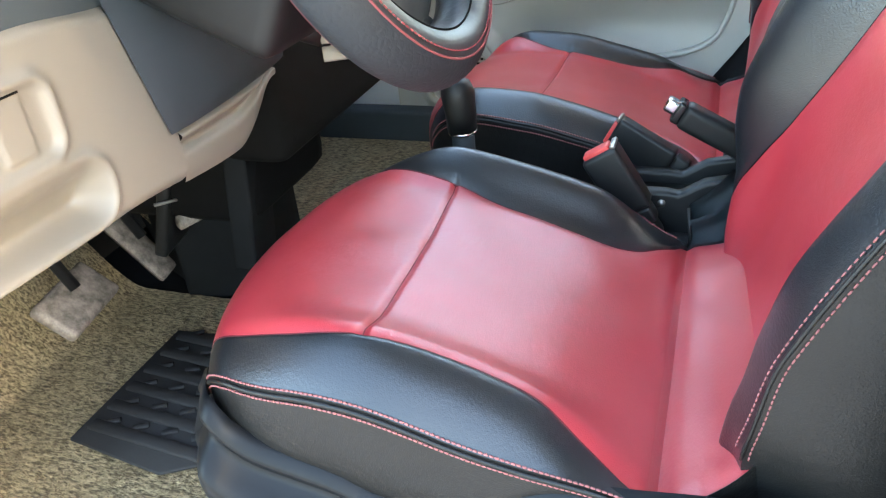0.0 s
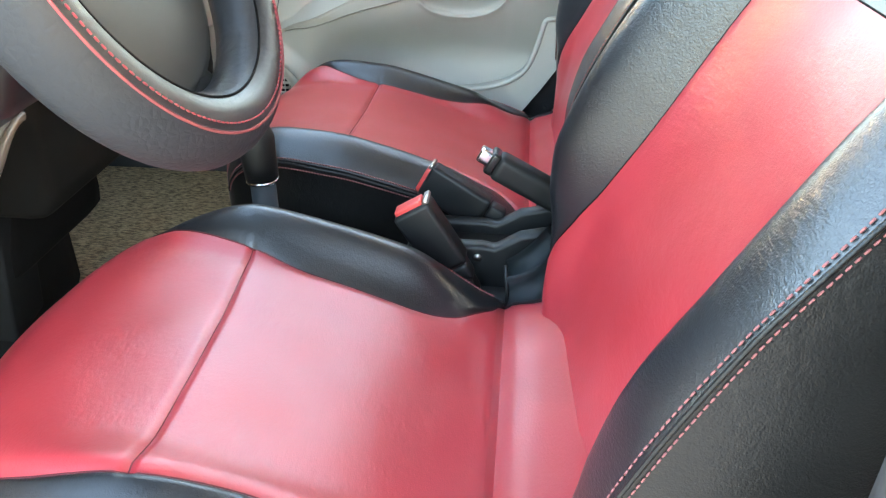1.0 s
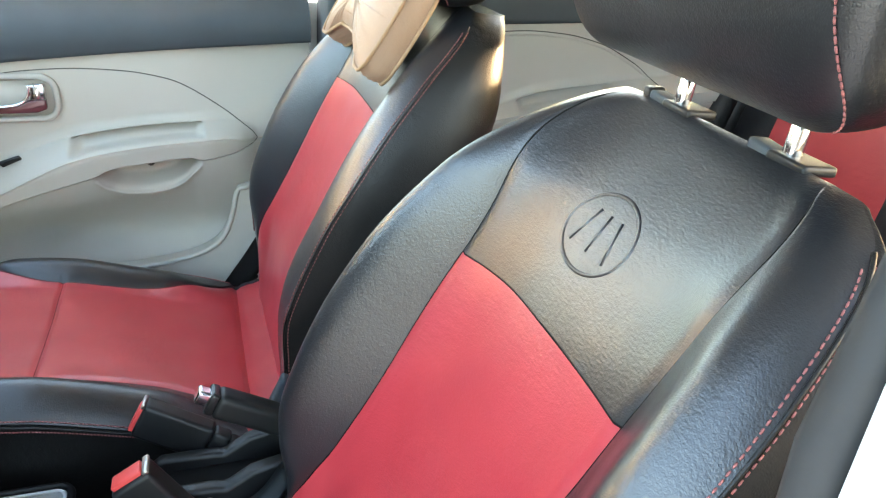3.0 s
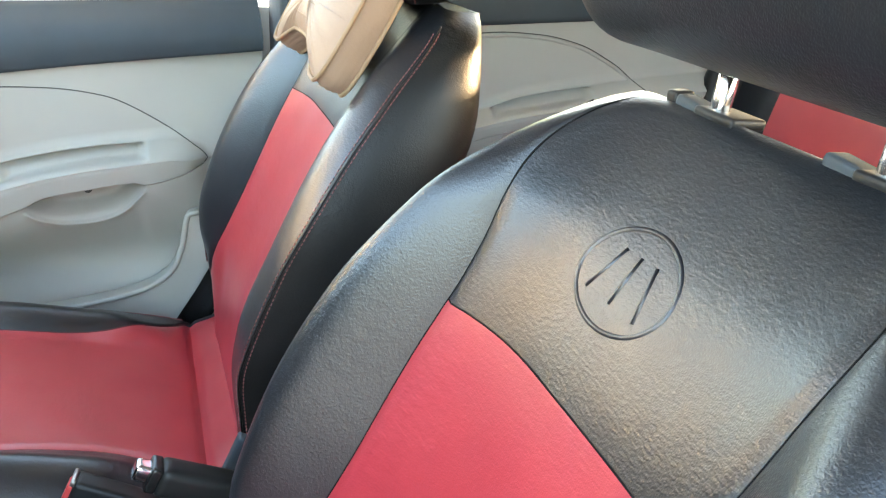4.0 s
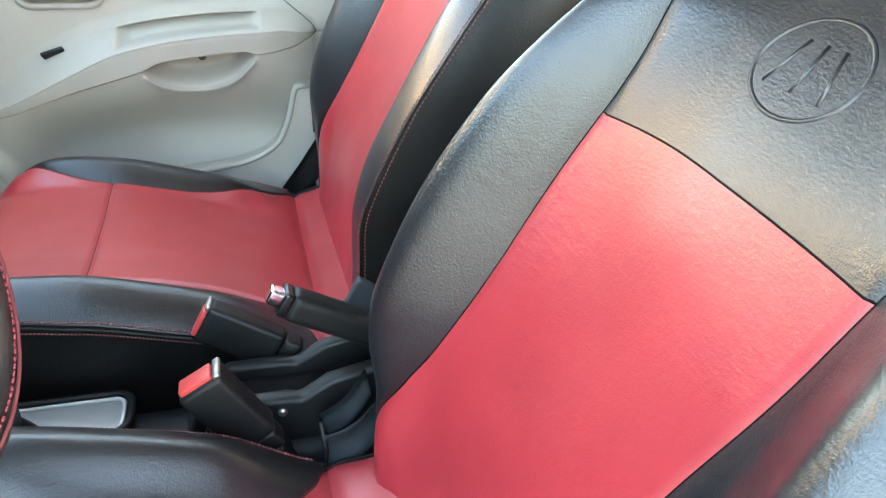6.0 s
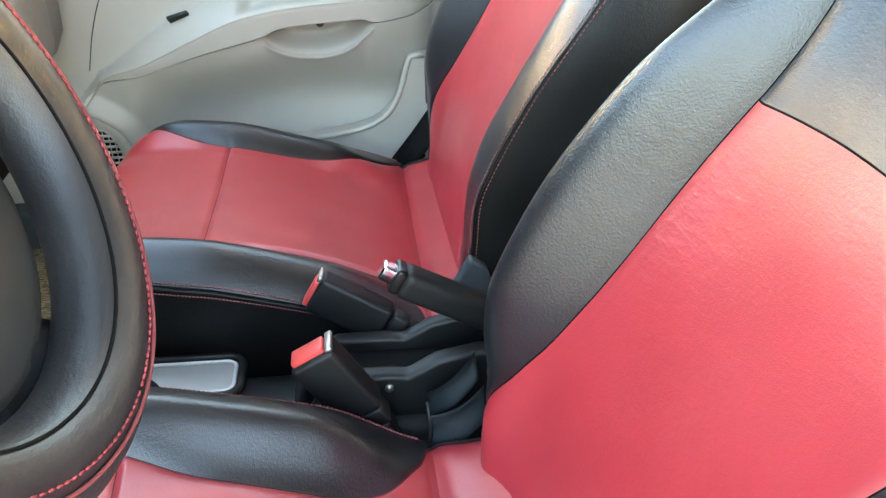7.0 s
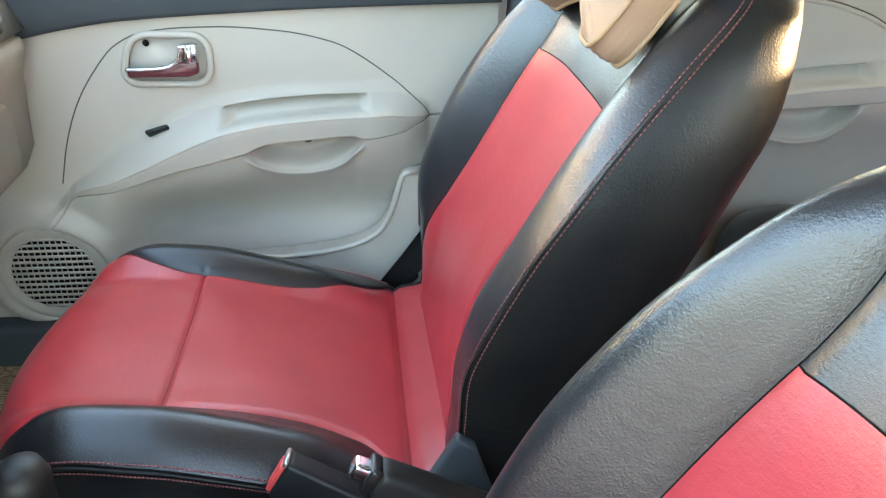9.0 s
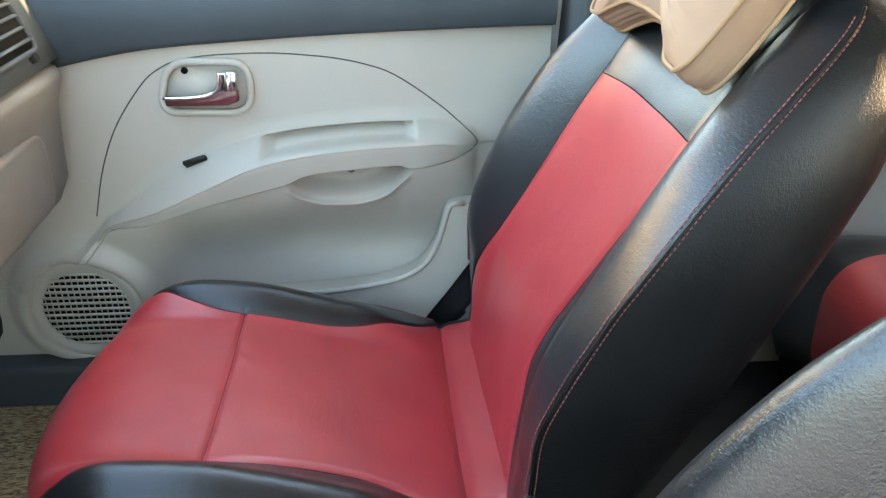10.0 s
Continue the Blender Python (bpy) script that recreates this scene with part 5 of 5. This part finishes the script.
# raised housing round the handbrake, two cheeks and a bridge
prof = [(-0.165, 0.13), (-0.160, 0.185), (-0.135, 0.236), (-0.118, 0.250), (-0.06, 0.250), (-0.045, 0.247), (-0.015, 0.266), (0.03, 0.276), (0.12, 0.26), (0.22, 0.225), (0.22, 0.12)]
for y0, y1 in ((-0.040, -0.020), (0.022, 0.040)):
    part("slot_cheek", slab([(a + 0.15, b) for a, b in prof], "y", y0, y1, 0.006, 3), M_DARK, con, "moulded black handbrake housing")
part("slot_bridge", box((0.05, 0.06, 0.07), (0.012, 0.0, 0.200), Euler((0, 0.3, 0)).to_matrix(), 0.012, 3), M_DARK, con)
part("slot_floor", box((0.30, 0.05, 0.02), (0.19, 0.0, 0.225), None, 0.006), M_HOLE_SHADE, con)
part("screw", tube([(0.085, -0.040, 0.235), (0.085, -0.0425, 0.235)], 0.005, 10), M_STEEL, con)
part("screw", tube([(0.05, -0.084, 0.13), (0.05, -0.090, 0.13)], 0.005, 10), M_STEEL, con)

hb = thing("handbrake", "black handbrake lever with chrome button", "handbrake", at=(-0.055, 0.226, 0.345))
ax = Vector((0.10, 0.0, -0.054)).normalized()
turn = Euler((0, math.atan2(0.054, 0.10), 0)).to_matrix()
part("grip", box((0.160, 0.030, 0.034), ax * 0.086 - Vector((0, 0, 0.003)), turn, 0.010, 4), M_DARK, hb, "grained black boxy grip")
part("collar", box((0.012, 0.026, 0.029), ax * 0.003 - Vector((0, 0, 0.002)), turn, 0.004, 3), M_GLOSS, hb)
part("button", box((0.020, 0.017, 0.018), ax * -0.006, turn, 0.004, 3), M_CHROME, hb, "squarish chrome release button")
part("lever_arm", box((0.12, 0.022, 0.030), ax * 0.20 - Vector((0, 0, 0.006)), turn, 0.006, 2), M_DARK, hb)


def buckle(at, axis, wide, label, size):
    """Belt buckle: tapered body, red press button, ribbed stalk."""
    b = thing("seat_belt_buckle", label, "belt buckle", "belt buckles", at=at)
    a, w = Vector(axis).normalized(), Vector(wide).normalized()
    w = (w - a * w.dot(a)).normalized()
    n = a.cross(w)
    rot = Matrix((w, n, a)).transposed()
    L, W, T = size
    part("body", box((W, T, L), a * (-L / 2), rot, 0.006, 3, taper=(1.0, 1.0)), M_DARK, b, "black plastic body")
    part("press_button", box((W * 0.74, T * 0.66, 0.008), a * 0.001 - w * (W * 0.04), rot, 0.002, 2), M_BUTTON, b, "red press button")
    part("latch_slot", box((W * 0.16, T * 0.9, 0.005), a * 0.0012 + w * (W * 0.44), rot, 0.0012, 1), M_STEEL, b, "metal latch slot")
    for i in range(3):
        part("stalk_rib", box((W * (0.84 - 0.10 * i), T * 0.85, 0.022), a * (-L - 0.012 - 0.022 * i) + w * (-0.002 * i), rot, 0.004, 2), M_DARK, b)
    part("stalk", box((W * 0.5, T * 0.5, 0.10), a * (-L - 0.05), rot, 0.004), M_RUBBER, b)


buckle((-0.140, 0.143, 0.318), (-0.52, 0, 0.85), (0.85, 0, 0.52), "black belt buckle with red button beside the driver seat", (0.088, 0.047, 0.030))
buckle((-0.141, 0.290, 0.286), (-0.87, 0.15, 0.47), (0.47, 0, 0.87), "black belt buckle with red button beside the passenger seat", (0.090, 0.048, 0.026))

# folded webbing and trim flaps behind the driver's buckle
bw = thing("belt_strap", "folded dark blue-grey belt straps tucked beside the driver seat", "belt strap", at=(0, 0.15, 0.2))


def flap(pts, dy, lab=""):
    """A bent strip between two edges, bulged towards the cabin side."""
    a, b, c, d = (Vector((p[0], 0, p[1] - 0.2)) for p in pts)
    rows = []
    for u in span(0, 1, 12):
        rows.append([a.lerp(b, u).lerp(d.lerp(c, u), w) + Vector((0, dy - 0.010 * math.sin(math.pi * u) - 0.004 * math.cos(w * 7), 0)) for w in span(0, 1, 8)])
    bm = sheet(rows)
    bmesh.ops.solidify(bm, geom=bm.faces[:], thickness=0.003)
    part("webbing", bm, M_BELT, bw, lab)


flap([(-0.030, 0.250), (0.018, 0.302), (0.024, 0.262), (-0.024, 0.214)], 0.004, "folded webbing")
flap([(-0.028, 0.240), (0.024, 0.276), (0.030, 0.228), (-0.028, 0.188)], -0.018, "folded webbing")
part("strap_edge", tube([(-0.030, -0.016, 0.052), (-0.026, -0.020, 0.015), (-0.028, -0.020, -0.012)], 0.0022, 6), M_DARK, bw)
rc = thing("recliner_cover", "dark blue-grey plastic recliner cover beside the passenger seat", "recliner cover", at=(0.032, 0.302, 0.2))
part("cover", slab([(-0.028, 0.0), (-0.026, 0.052), (0.004, 0.112), (0.024, 0.098), (0.05, 0.02), (0.05, -0.06), (-0.02, -0.06)], "y", -0.008, 0.008, 0.004, 2), M_BELT, rc)

gl = thing("gear_lever", "black gear lever with matt knob and thin chrome ring", "gear lever", at=(-0.345, 0.222, 0.0))
part("shaft", tube([(0.006, 0, 0.15), (0.005, 0, 0.305)], 0.016, 14), M_BELT, gl, "grey shaft")
part("ring", tube([(0.005, 0, 0.303), (0.005, 0, 0.307)], 0.0205, 18), M_CHROME, gl, "thin chrome ring")
part("grip", tube([(0.005, 0, 0.307), (0.004, 0, 0.33), (0.002, 0, 0.360), (0, 0, 0.374), (0, 0, 0.380)], [0.0205, 0.0215, 0.0235, 0.020, 0.010], 20), M_DARK, gl, "matt black knob")
rows = [[((0.055 - 0.040 * q) * math.cos(a) * (1 + 0.05 * math.sin(5 * a + 8 * q)), (0.045 - 0.031 * q) * math.sin(a), 0.165 + 0.075 * q ** 0.8) for a in span(0, math.tau, 32)[:-1]] for q in span(0, 1, 12)]
part("gaiter", sheet(rows, True), M_BLACK, gl, "folded black gaiter")
part("gaiter_stitching", dashes([(0.055 * math.cos(a) * 0.8, -0.035 * 1.0 * math.sin(a) * 0.8 - 0.004, 0.19 + 0.01 * math.cos(a)) for a in span(0, math.pi, 24)], 0.005, 0.0015, 0.0012), M_STITCH, gl)

# belt webbing between the passenger seat and the door
sb2 = thing("seat_belt", "black seat belt webbing running down beside the passenger seat", "seat belt", at=(0.05, 0.82, 0.2))
run = [(-0.060, -0.008, -0.032), (-0.020, 0.0, 0.018), (0.03, 0.006, 0.09), (0.09, 0.012, 0.20), (0.15, 0.016, 0.33)]
rows = [[Vector(p) + Vector((0.72, 0.10 * math.sin(9 * w), -0.69)) * 0.044 * w for w in span(-0.5, 0.5, 6)] for p in run]
bm = sheet(rows)
bmesh.ops.solidify(bm, geom=bm.faces[:], thickness=0.002)
part("webbing", bm, M_CLOTH, sb2, "black woven webbing")
part("anchor", box((0.050, 0.012, 0.030), (-0.035, 0.004, -0.020), Euler((0, -0.8, 0)).to_matrix(), 0.004, 2), M_DARK, sb2, "black plastic anchor cover")
